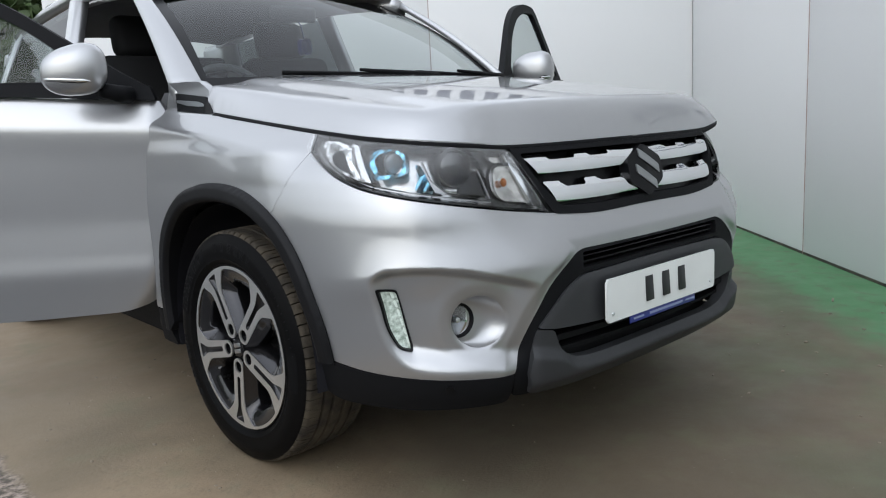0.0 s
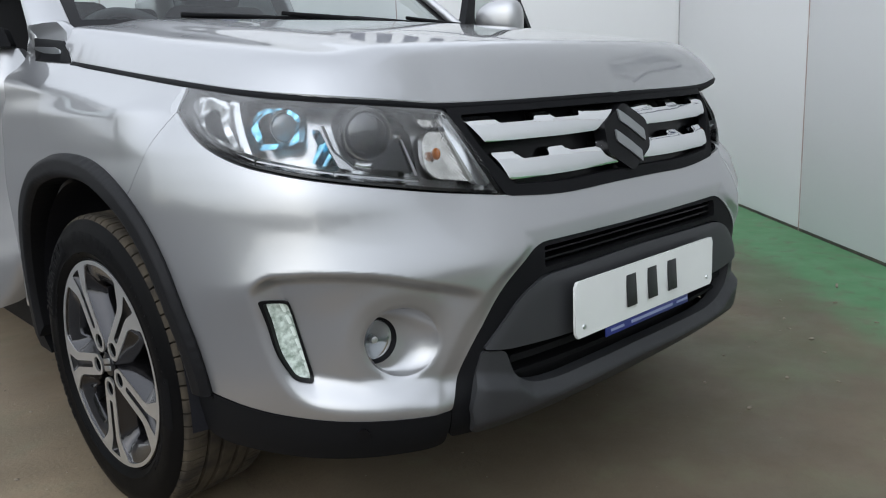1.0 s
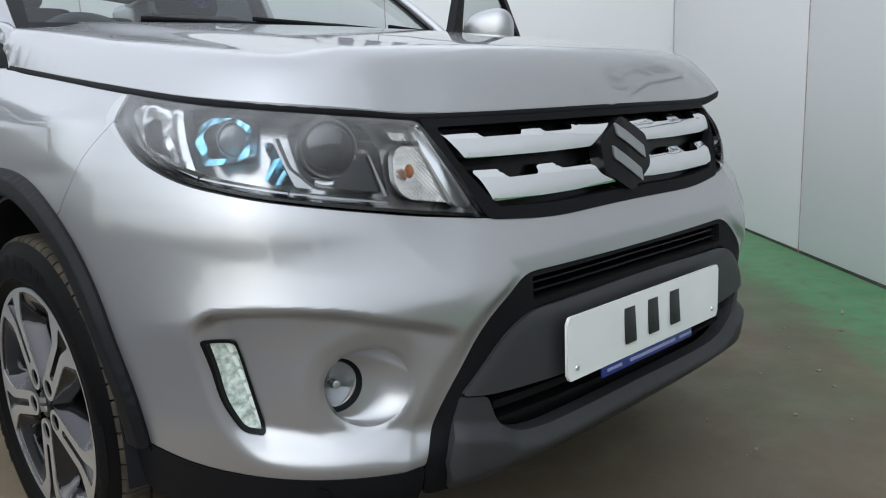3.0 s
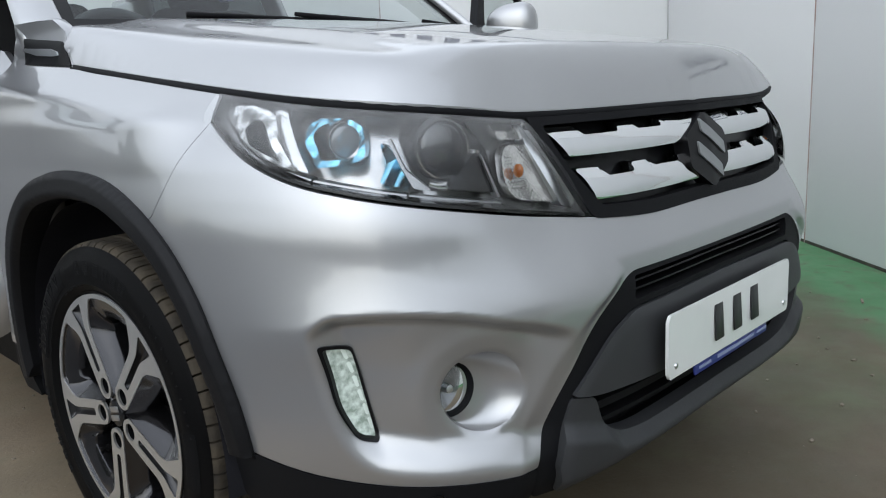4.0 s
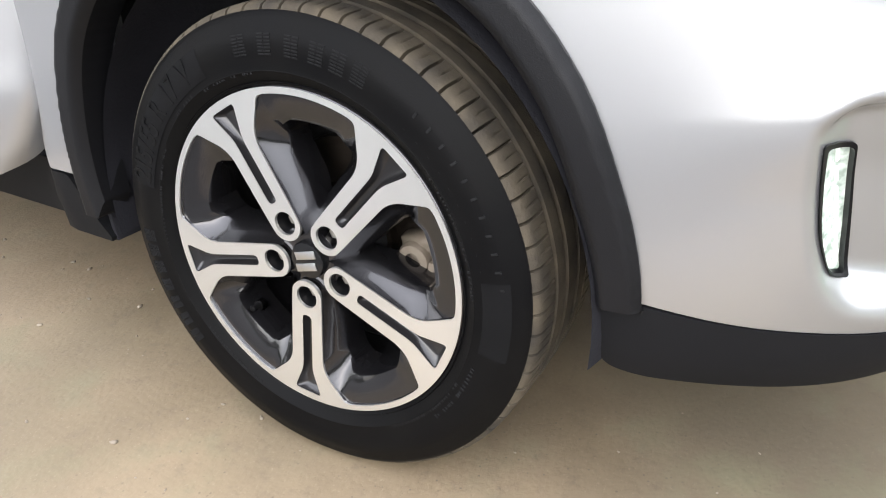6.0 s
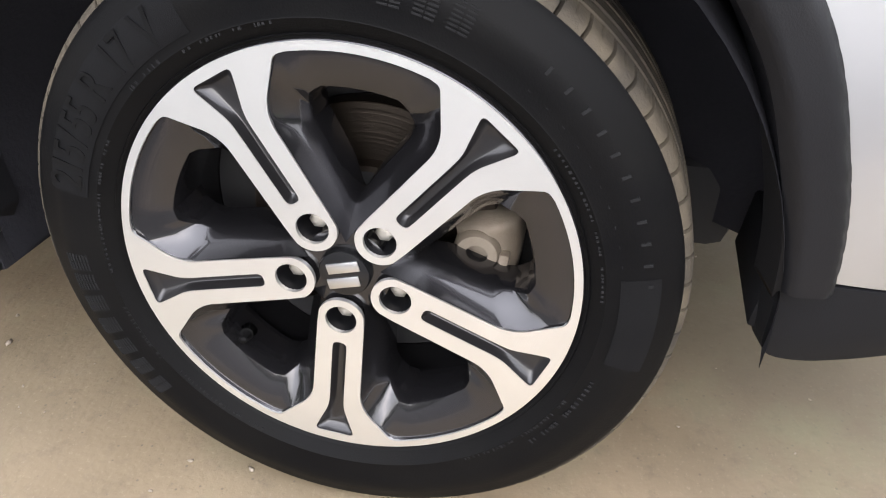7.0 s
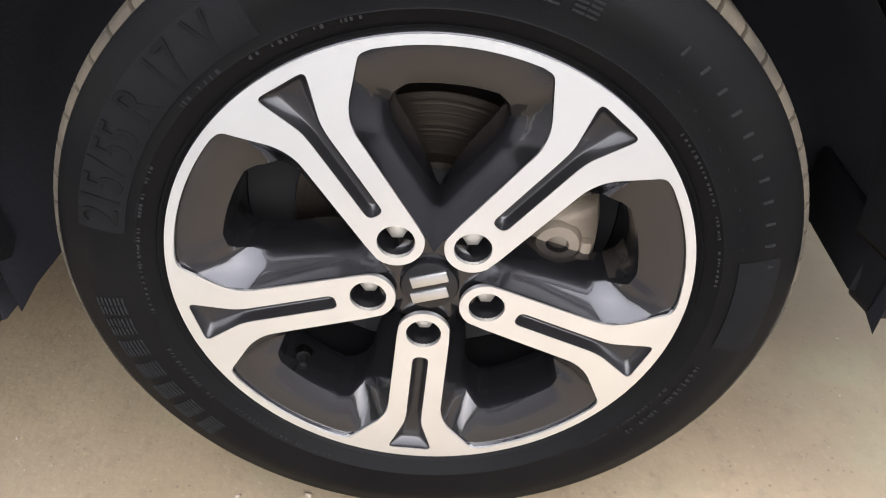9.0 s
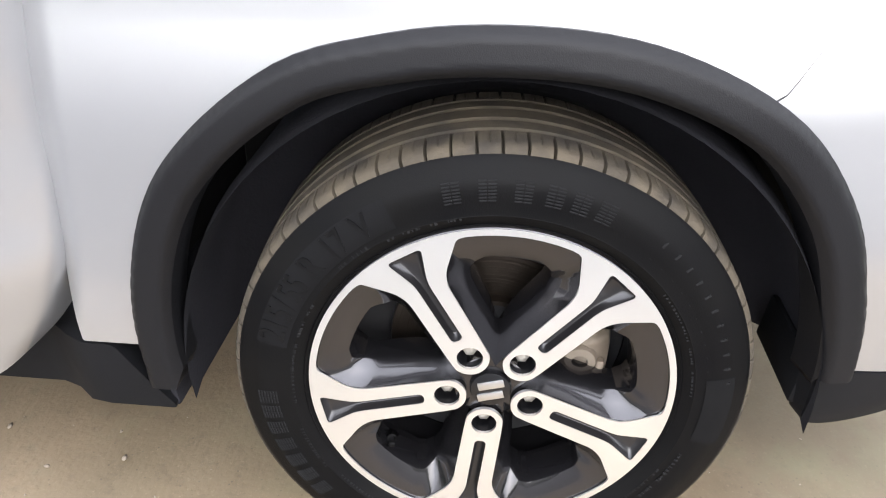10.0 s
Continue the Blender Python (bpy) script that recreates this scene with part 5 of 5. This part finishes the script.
    tread = [(0.3240, -0.0050), (0.3295, -0.0095), (0.3325, -0.016), (0.3335, -0.026), (0.3338, -0.0340), (0.3340, -0.0430), (0.3342, -0.050), (0.3255, -0.0515), (0.3255, -0.0575), (0.3345, -0.059), (0.3352, -0.070), (0.3352, -0.081), (0.3265, -0.0825), (0.3265, -0.0905), (0.3355, -0.092), (0.3357, -0.106)]
    tread = tread + [(r, -0.212 - h) for r, h in tread[::-1][1:]]
    n = 72 * 14
    last = len(tread)

    def grooves(j, i):
        k = j if j < last / 2 else last - 1 - j
        if k <= 5:
            return -0.0075 if i % 14 == 0 else (-0.002 if k >= 3 and i % 14 == 7 else 0.0)
        return 0.0
    res.append(("tread", revolved(tread, n, ripple=grooves, sink=lambda j, i: -0.006 if i % 14 == 0 and j <= 2 else 0.0), TREAD, "worn dusty brown tyre tread"))
    # brake disc and caliper
    res.append(("brake_disc", revolved([(0.060, -0.098), (0.072, -0.100), (0.075, -0.112), (0.139, -0.112), (0.140, -0.116), (0.140, -0.132), (0.07, -0.132)], 72), DISC, "brown scored brake disc"))
    cal = lofted([[(r * math.cos(a), r * math.sin(a), h) for r, h in ((0.100, -0.085), (0.135, -0.078), (0.162, -0.086), (0.168, -0.11), (0.168, -0.16), (0.10, -0.16), (0.096, -0.11))] for a in np.linspace(radians(-28), radians(12), 9)], True, True)
    res.append(("brake_caliper", joined(cal, revolved([(0, -0.082), (0.010, -0.082), (0.012, -0.072), (0.022, -0.073), (0.026, -0.080), (0.026, -0.11)], 24, Matrix.Translation((0.122, -0.006, 0))), box((0.012, 0.055, 0.02), Matrix.Translation((0.148, -0.030, -0.082)) @ pose(0, 0, 0, 0, 0, -8), 0.004), box((0.05, 0.012, 0.025), Matrix.Translation((0.118, -0.052, -0.088)) @ pose(0, 0, 0, 0, 0, -14), 0.004)), CALIPER, "dusty pale brake caliper"))
    # dark disc added so that the wheel's openings show black
    res.append(("dark_shield", revolved([(0.05, -0.142), (0.180, -0.142), (0.192, -0.136), (0.195, -0.150)], 64), DARK, "dark shield added behind the brake disc to blacken the openings"))
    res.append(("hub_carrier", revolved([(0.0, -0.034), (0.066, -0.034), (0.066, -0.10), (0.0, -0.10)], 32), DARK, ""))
    return res


def letters(text, size):
    """Flat letters of the built-in font as one mesh in the plane z = 0, with their width."""
    curve_data = bpy.data.curves.new("letters", "FONT")
    curve_data.body, curve_data.size, curve_data.extrude = text, size, 0.0006
    ob = bpy.data.objects.new("letters", curve_data)
    scene.collection.objects.link(ob)
    me = bpy.data.meshes.new_from_object(ob.evaluated_get(bpy.context.evaluated_depsgraph_get()))
    bpy.data.objects.remove(ob)
    bm = bmesh.new()
    bm.from_mesh(me)
    bpy.data.meshes.remove(me)
    return bm


def on_arc(text, size, r, middle, lift, squeeze=1.0):
    """Letters set round the tyre's side, their feet to the hub."""
    done = []
    step = size * 0.74 * squeeze / r
    a = middle + step * (len(text) - 1) / 2
    for ch in text:
        if ch != " ":
            bm = letters(ch, size)
            xs = [v.co.x for v in bm.verts]
            if xs:
                bmesh.ops.scale(bm, vec=(0.78, 1, 1), verts=bm.verts)
                xs = [v.co.x for v in bm.verts]
                bmesh.ops.translate(bm, vec=(-(min(xs) + max(xs)) / 2, -size * 0.35, 0), verts=bm.verts)
            bm.transform(Matrix.Rotation(a - math.pi / 2, 4, "Z") @ Matrix.Translation((0, r, lift)))
            done.append(bm)
        a -= step
    return joined(*done)


PATCH = material("flat_rubber_patch", (0.0058, 0.0058, 0.0062), 0.6, spread=0.4, scale=12.0, bump=0.2, bump_scale=900.0, spec=0.05)
MARK = material("matt_rubber_patch", (0.0125, 0.0125, 0.013), 0.62, spread=0.4, scale=12.0, bump=0.25, bump_scale=900.0, spec=0.05)
WHEEL_PARTS = wheel_meshes()


def side_height(r):
    """How far the tyre's side stands out at a radius."""
    return float(curve([0.247, 0.254, 0.257, 0.275, 0.290, 0.3005, 0.3145], [0.003, 0.0075, 0.0080, 0.0115, 0.0105, 0.0080, 0.0020], r))


def sector(a0, a1, r0, r1, lift, n=40):
    """A thin raised patch on the tyre's side."""
    rings = [[(r * math.cos(a), r * math.sin(a), side_height(r) + lift) for a in np.linspace(a0, a1, n)] for r in np.linspace(r1, r0, 9)]
    return lofted(rings, wrap=False)


WHEEL_PARTS.append(("text_patch", sector(radians(116), radians(166), 0.2640, 0.3030, 0.0005), PATCH, "matt patch under the tyre size"))
WHEEL_PARTS.append(("text_patch", sector(radians(-13), radians(8), 0.2680, 0.3040, 0.0005), PATCH, ""))
for k, ch in enumerate("215/55 R 17 V"):
    if ch != " ":
        WHEEL_PARTS.append(("size_letter", on_arc(ch, 0.046, 0.2855, radians(142.9 - 3.3 * (k - 6)), 0.0116, 1.0), LETTER, ""))
for k in range(11):
    WHEEL_PARTS.append(("side_bar", on_arc("I", 0.040, 0.2835, radians(50.5 - 4.4 * k), 0.0100, 1.0), MARK, ""))


def hatch(a0, a1, r0, r1, rows, cols):
    """A patch of fine raised bars on the tyre's side."""
    parts = []
    for i in range(rows):
        for j in range(cols):
            r = r0 + (r1 - r0) * (i + 0.5) / rows
            a = a0 + (a1 - a0) * (j + 0.5) / cols
            parts.append(box(((a1 - a0) * r / cols * 0.85, (r1 - r0) / rows * 0.45, 0.0014), Matrix.Rotation(a - math.pi / 2, 4, "Z") @ Matrix.Translation((0, r, side_height(r)))))
    return joined(*parts)


for a in (-179, -174, -168.5, -162.5, -156.5, -150.5, -144.5, 64, 70, 76, 83, 91, 99):
    WHEEL_PARTS.append(("side_hatch", hatch(radians(a), radians(a + 4.2), 0.274, 0.301, 7, 2), MARK, ""))
marks = []
rng = random.Random(11)
for a0, a1, r, h in ((100, 120, 0.2535, 0.004), (126, 136, 0.258, 0.005), (150, 186, 0.2545, 0.005), (196, 212, 0.258, 0.005), (218, 246, 0.252, 0.004), (300, 334, 0.258, 0.004), (318, 342, 0.268, 0.006), (2, 40, 0.252, 0.003)):
    a = a0
    while a < a1:
        marks.append(box((0.0012 + 0.0018 * rng.random(), h * (0.6 + 0.4 * rng.random()), 0.0012), Matrix.Rotation(radians(a) - math.pi / 2, 4, "Z") @ Matrix.Translation((0, r, side_height(r)))))
        a += 0.7 + 0.9 * rng.random() + (2.0 if rng.random() < 0.12 else 0)
WHEEL_PARTS.append(("small_print", joined(*marks), MARK, "fine raised small print, unreadable"))
WHEEL_MESHES = []
for name, bm, mat, label in WHEEL_PARTS:
    for f in bm.faces:
        f.smooth = True
    me = bpy.data.meshes.new(name)
    bm.to_mesh(me)
    bm.free()
    me.materials.append(mat)
    WHEEL_MESHES.append((name, me, label))


def wheel(m):
    thing = new("wheel")
    thing.parent, thing.matrix_basis = car, m
    tagged(thing, "five-spoke two-tone alloy wheel with a dusty tyre")
    for name, me, label in WHEEL_MESHES:
        ob = new(name, me)
        ob.parent = thing
        if name in ("side_hatch", "small_print"):
            tagged(ob, kind="stuff")
        if label:
            tagged(ob, label)


def wheel_pose(x, y, steer):
    """Local z points out of the car, local y up, local x forwards on the driver's side."""
    s = 1 if x < 0 else -1
    m = Matrix(((0, 0, -s, 0), (-s, 0, 0, 0), (0, 1, 0, 0), (0, 0, 0, 1)))
    return Matrix.Translation((x, y, 0.331)) @ Matrix.Rotation(radians(steer), 4, "Z") @ m


wheel(wheel_pose(-0.848, 0.0, 2.8))
wheel(wheel_pose(0.848, 0.0, 2.8))
wheel(wheel_pose(-0.848, 2.50, 0))
wheel(wheel_pose(0.848, 2.50, 0))

# ---- the place ----
WALL_TURN = math.atan2(0.726, 0.687)
CORNER = Vector((4.50, 1.69, 0))


def ground_material():
    """Dusty concrete, once painted green, with a worn green strip along the wall."""
    mat = bpy.data.materials.new("dusty_concrete")
    mat.use_nodes = True
    n, l = mat.node_tree.nodes, mat.node_tree.links
    p = n["Principled BSDF"]
    at = n.new("ShaderNodeTexCoord").outputs["Object"]

    def noise(scale, detail=6.0, rough=0.6):
        t = n.new("ShaderNodeTexNoise")
        t.inputs["Scale"].default_value, t.inputs["Detail"].default_value, t.inputs["Roughness"].default_value = scale, detail, rough
        l.new(at, t.inputs["Vector"])
        return t.outputs["Fac"]

    def ranged(v, a, b, c=0.0, d=1.0):
        r = n.new("ShaderNodeMapRange")
        for k, x in zip(("From Min", "From Max", "To Min", "To Max"), (a, b, c, d)):
            r.inputs[k].default_value = x
        l.new(v, r.inputs["Value"])
        return r.outputs[0]

    def math_node(op, a, b):
        m = n.new("ShaderNodeMath")
        m.operation = op
        for k, x in enumerate((a, b)):
            if isinstance(x, (int, float)):
                m.inputs[k].default_value = x
            else:
                l.new(x, m.inputs[k])
        return m.outputs[0]

    def mixed(f, a, b):
        m = n.new("ShaderNodeMix")
        m.data_type = "RGBA"
        l.new(f, m.inputs["Factor"])
        for k, x in (("A", a), ("B", b)):
            if isinstance(x, tuple):
                m.inputs[k].default_value = (*x, 1)
            else:
                l.new(x, m.inputs[k])
        return m.outputs["Result"]

    base = mixed(ranged(noise(2.2), 0.35, 0.65), (0.160, 0.116, 0.071), (0.282, 0.211, 0.135))
    base = mixed(ranged(noise(0.7, 3.0), 0.40, 0.66), base, (0.118, 0.094, 0.058))
    base = mixed(ranged(noise(28.0, 8.0, 0.75), 0.52, 0.80, 0.0, 0.55), base, (0.052, 0.043, 0.032))
    base = mixed(ranged(noise(9.0, 5.0), 0.58, 0.75, 0.0, 0.4), base, (0.17, 0.14, 0.10))
    spots = n.new("ShaderNodeTexVoronoi")
    spots.inputs["Scale"].default_value = 55.0
    l.new(at, spots.inputs["Vector"])
    base = mixed(ranged(spots.outputs["Distance"], 0.13, 0.06, 0.0, 0.5), base, (0.055, 0.045, 0.034))
    base = mixed(ranged(noise(140.0, 4.0, 0.7), 0.58, 0.78, 0.0, 0.6), base, (0.30, 0.24, 0.17))
    base = mixed(ranged(noise(75.0, 5.0, 0.8), 0.62, 0.74, 0.0, 0.7), base, (0.06, 0.048, 0.035))
    # dust and grime, also painting in the open side's light and the bay's shade
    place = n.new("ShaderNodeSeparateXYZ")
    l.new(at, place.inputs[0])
    lit_to_shade = math_node("ADD", math_node("SUBTRACT", place.outputs["X"], math_node("MULTIPLY", place.outputs["Y"], 0.6)), math_node("MULTIPLY", math_node("SUBTRACT", noise(1.3, 4.0), 0.5), 1.2))
    base = mixed(ranged(lit_to_shade, -0.95, -1.6, 0.0, 0.40), base, (0.335, 0.262, 0.180))
    base = mixed(ranged(lit_to_shade, -0.75, -0.15, 0.0, 0.62), base, (0.074, 0.060, 0.040))
    # faint rests of green paint
    base = mixed(math_node("MULTIPLY", ranged(noise(4.5, 5.0), 0.52, 0.68), 0.30), base, (0.130, 0.140, 0.078))
    # distance from the wall
    turn = n.new("ShaderNodeMapping")
    turn.vector_type = "TEXTURE"
    turn.inputs["Location"].default_value = (2.944, 0.027, 0)
    turn.inputs["Rotation"].default_value = (0, 0, WALL_TURN)
    l.new(at, turn.inputs["Vector"])
    sep = n.new("ShaderNodeSeparateXYZ")
    l.new(turn.outputs[0], sep.inputs[0])
    edge = math_node("ADD", sep.outputs["Y"], math_node("MULTIPLY", math_node("SUBTRACT", noise(3.0), 0.5), 0.35))
    strip = ranged(edge, 0.62, 0.38)
    faint = math_node("MULTIPLY", ranged(edge, 1.5, 0.5, 0.0, 0.35), ranged(noise(1.6), 0.42, 0.62))
    green = mixed(ranged(noise(7.0, 7.0), 0.4, 0.7), (0.066, 0.185, 0.076), (0.085, 0.215, 0.098))
    worn = math_node("MULTIPLY", strip, ranged(noise(12.0, 6.0), 0.70, 0.52, 0.35, 1.0))
    inner = ranged(sep.outputs["Y"], -0.25, -0.15)
    col = mixed(math_node("MULTIPLY", math_node("MAXIMUM", worn, faint), inner), base, green)
    # the slab ends in a crumbled edge, with tarmac outside
    plain = n.new("ShaderNodeSeparateXYZ")
    l.new(at, plain.inputs[0])
    slab = math_node("ADD", plain.outputs["X"], math_node("MULTIPLY", math_node("SUBTRACT", noise(9.0), 0.5), 0.10))
    tarmac = mixed(ranged(noise(160.0, 3.0, 0.7), 0.45, 0.62), (0.035, 0.034, 0.034), (0.085, 0.080, 0.074))
    rubble = mixed(ranged(noise(45.0, 4.0, 0.7), 0.42, 0.60), (0.075, 0.062, 0.045), (0.36, 0.29, 0.24))
    col = mixed(ranged(slab, -1.44, -1.47), mixed(ranged(slab, -1.345, -1.375), col, rubble), tarmac)
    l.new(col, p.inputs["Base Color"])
    l.new(ranged(noise(5.0), 0.3, 0.7, 0.55, 0.8), p.inputs["Roughness"])
    b = n.new("ShaderNodeBump")
    b.inputs["Strength"].default_value, b.inputs["Distance"].default_value = 0.35, 0.004
    l.new(noise(90.0, 6.0), b.inputs["Height"])
    l.new(b.outputs[0], p.inputs["Normal"])
    return mat


bm = bmesh.new()
bmesh.ops.create_grid(bm, x_segments=40, y_segments=40, size=60)
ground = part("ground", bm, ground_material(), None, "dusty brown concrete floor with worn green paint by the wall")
tagged(ground, category="ground", kind="structure")


def wall(name, m, length, height, seams, label):
    """A wall of tall white panels, a panel a part, with rusty joints. Local x along it from the corner, y behind it."""
    thing = tagged(new(name), label, "wall", kind="structure")
    thing.matrix_basis = m
    part("wall_backing", box((length + 0.24, 0.10, height), pose(length / 2, 0.075, height / 2)), WALL, thing)
    edges = [0.0, *seams, length]
    for a, b in zip(edges, edges[1:]):
        part("wall_panel", box((b - a - 0.006, 0.024, height - 0.012), pose((a + b) / 2, 0.012, height / 2 + 0.010), 0.002), WALL, thing)
    # grime has settled in the gap under the panels
    part("base_gap", box((length, 0.010, 0.015), pose(length / 2, 0.004, 0.0075), 0.002), GRIME, thing)
    for a in seams:
        part("panel_joint", box((0.009, 0.008, height), pose(a, 0.002, height / 2)), SEAM, thing)
    rng = random.Random(len(name))
    head = revolved([(0, -0.004), (0.004, -0.0035), (0.006, 0.0)], 8, pose(0, 0, 0, 90, 0, 0))
    me = bpy.data.meshes.new("screw")
    head.to_mesh(me)
    head.free()
    me.materials.append(SCREW)
    x = 0.2
    while x < length:
        ob = new("screw", me)
        ob.parent = thing
        ob.matrix_basis = Matrix.Translation((x, 0, 0.11 + 0.05 * rng.random()))
        x += 0.28 + 0.1 * rng.random()
    # fixings up the panels, beside the joints and in their middle
    for a in seams:
        for dx in (-0.05, 0.05, 0.62):
            z = 0.42 + 0.1 * rng.random()
            while z < height - 0.2:
                ob = new("screw", me)
                ob.parent = thing
                ob.matrix_basis = Matrix.Translation((a + dx, 0, z))
                z += 0.52 + 0.08 * rng.random()
    return thing


HEIGHT = 3.7
side_pose = Matrix.Translation(CORNER) @ Matrix.Rotation(WALL_TURN + math.pi, 4, "Z")
wall("wall_side", side_pose, 5.9, 5.4, (2.28, 4.70), "white panelled wall with thin rusty joints")
wall("wall_back", Matrix.Translation(CORNER) @ Matrix.Rotation(WALL_TURN - math.pi / 2, 4, "Z") @ Matrix.Translation((-5.6, 0, 0)), 5.6, HEIGHT, (0.9, 3.3), "white panelled back wall")
# loose chips on the floor
rng = random.Random(3)
chip = bmesh.new()
bmesh.ops.create_icosphere(chip, subdivisions=1, radius=1.0)
for v in chip.verts:
    v.co *= 0.75 + 0.5 * rng.random()
stone_me = bpy.data.meshes.new("chip")
chip.to_mesh(stone_me)
chip.free()
stone_me.materials.append(STONE)
bits = []
for k in range(330):
    a = rng.uniform(0, 2 * math.pi)
    x, y = rng.uniform(-1.35, 2.4) if k % 2 else rng.uniform(-1.35, -0.6), rng.uniform(-1.6, 1.2)
    r = 0.0012 + 0.0042 * rng.random() ** 4
    if k % 11 == 0:
        x, y, r = rng.uniform(0.5, 2.3), rng.uniform(-1.5, -0.5), 0.004 + 0.004 * rng.random()
    b = bmesh.new()
    b.from_mesh(stone_me)
    b.transform(Matrix.Translation((x, y, r * 0.4)) @ Matrix.Rotation(a, 4, "Z") @ Matrix.Diagonal((r * 1.4, r, r * 0.6, 1)))
    bits.append(b)
grit = part("grit", joined(*bits), STONE, None, "fine pale grit scattered on the floor")
tagged(grit, category="grit", kind="stuff")
b = box((0.055, 0.010, 0.006), pose(1.885, -0.551, 0.004, 0, 0, 20), 0.002)
tagged(part("stick", b, STONE, None, "short pale wood splinter lying on green floor"), category="debris")


# dealer signs on both walls: a rounded frame line round a row of plain dark bars
def wall_sign(m, width, height, bars, label):
    sign = tagged(new("wall_sign"), label, "sign")
    sign.matrix_basis = m
    line = rounded([(-width / 2, -height / 2), (width / 2, -height / 2), (width / 2, height / 2), (-width / 2, height / 2)], height * 0.3, 8)
    inner = rounded([(p[0] * (1 - 0.05 / width), p[1] * (1 - 0.05 / height)) for p in line], 0.0)
    flat = lambda u, v, o=0.0: np.stack([u, np.asarray(-o, float) + 0 * u, v], -1)
    part("sign_frame", sheet(line, flat, (inner,), 0.05, 0.004, 0.004), SIGN_INK, sign)
    pitch = width * 0.9 / bars
    for k in range(bars):
        thin = k == bars * 2 // 3
        part("sign_bar", box((pitch * 0.55, 0.004, height * (0.08 if thin else 0.42)), pose(-width * 0.45 + pitch * (k + 0.5), -0.003, 0)), SIGN_INK, sign)
    return sign


back_m = Matrix.Translation(CORNER) @ Matrix.Rotation(WALL_TURN - math.pi / 2, 4, "Z")
wall_sign(back_m @ pose(-1.42, -0.002, 2.46), 2.80, 0.80, 11, "long dark blue dealer sign of plain bars on the back wall")
wall_sign(side_pose @ pose(3.67, -0.002, 1.62), 0.95, 0.42, 6, "small dark blue dealer sign of plain bars on the side wall")


def hedge(a, b, height, leaves):
    """A row of leaves from a to b, its outline uneven."""
    rng = np.random.default_rng(leaves)
    a, b = np.array(a, float), np.array(b, float)
    long = np.linalg.norm(b - a)
    ahead = (b - a) / long
    across = np.array((-ahead[1], ahead[0]))
    x = rng.uniform(0, long, leaves)
    top = height * (0.80 + 0.20 * np.sin(1.3 * x) * np.sin(0.7 * x + 1) + 0.10 * np.sin(5.1 * x))
    z = top * rng.random(leaves) ** 0.8
    deep = 0.55 * np.sqrt(np.clip(1.05 - (z / height) ** 3, 0.05, 1))
    off = deep * rng.uniform(-1, 1, leaves) + 0.2 * np.sin(2.3 * x)
    c = np.concatenate([a + x[:, None] * ahead + off[:, None] * across, z[:, None]], 1)
    u = rng.normal(size=(leaves, 3))
    u /= np.linalg.norm(u, axis=1, keepdims=True)
    v = np.cross(u, rng.normal(size=(leaves, 3)))
    v /= np.linalg.norm(v, axis=1, keepdims=True)
    size = rng.uniform(0.07, 0.17, leaves)[:, None]
    quad = np.stack([c - u * size, c + v * size * 0.5, c + u * size, c - v * size * 0.5], 1).reshape(-1, 3)
    quad[:, 2] = np.maximum(quad[:, 2], 0.0)
    me = bpy.data.meshes.new("hedge")
    me.from_pydata(quad.tolist(), [], np.arange(4 * leaves).reshape(-1, 4).tolist())
    me.materials.append(LEAF)
    tagged(new("hedge", me), "leafy green hedge of the yard, partly unseen and added to darken reflections", "hedge", kind="stuff")


# high hedge behind the car; two low, far, unseen ones added to darken reflections
hedge((2.5, 9.5), (-9.0, 9.5), 3.0, 40000)
hedge((-12.0, 9.5), (-14.0, -10.0), 1.6, 40000)
hedge((-14.0, -12.0), (6.0, -13.0), 2.6, 40000)
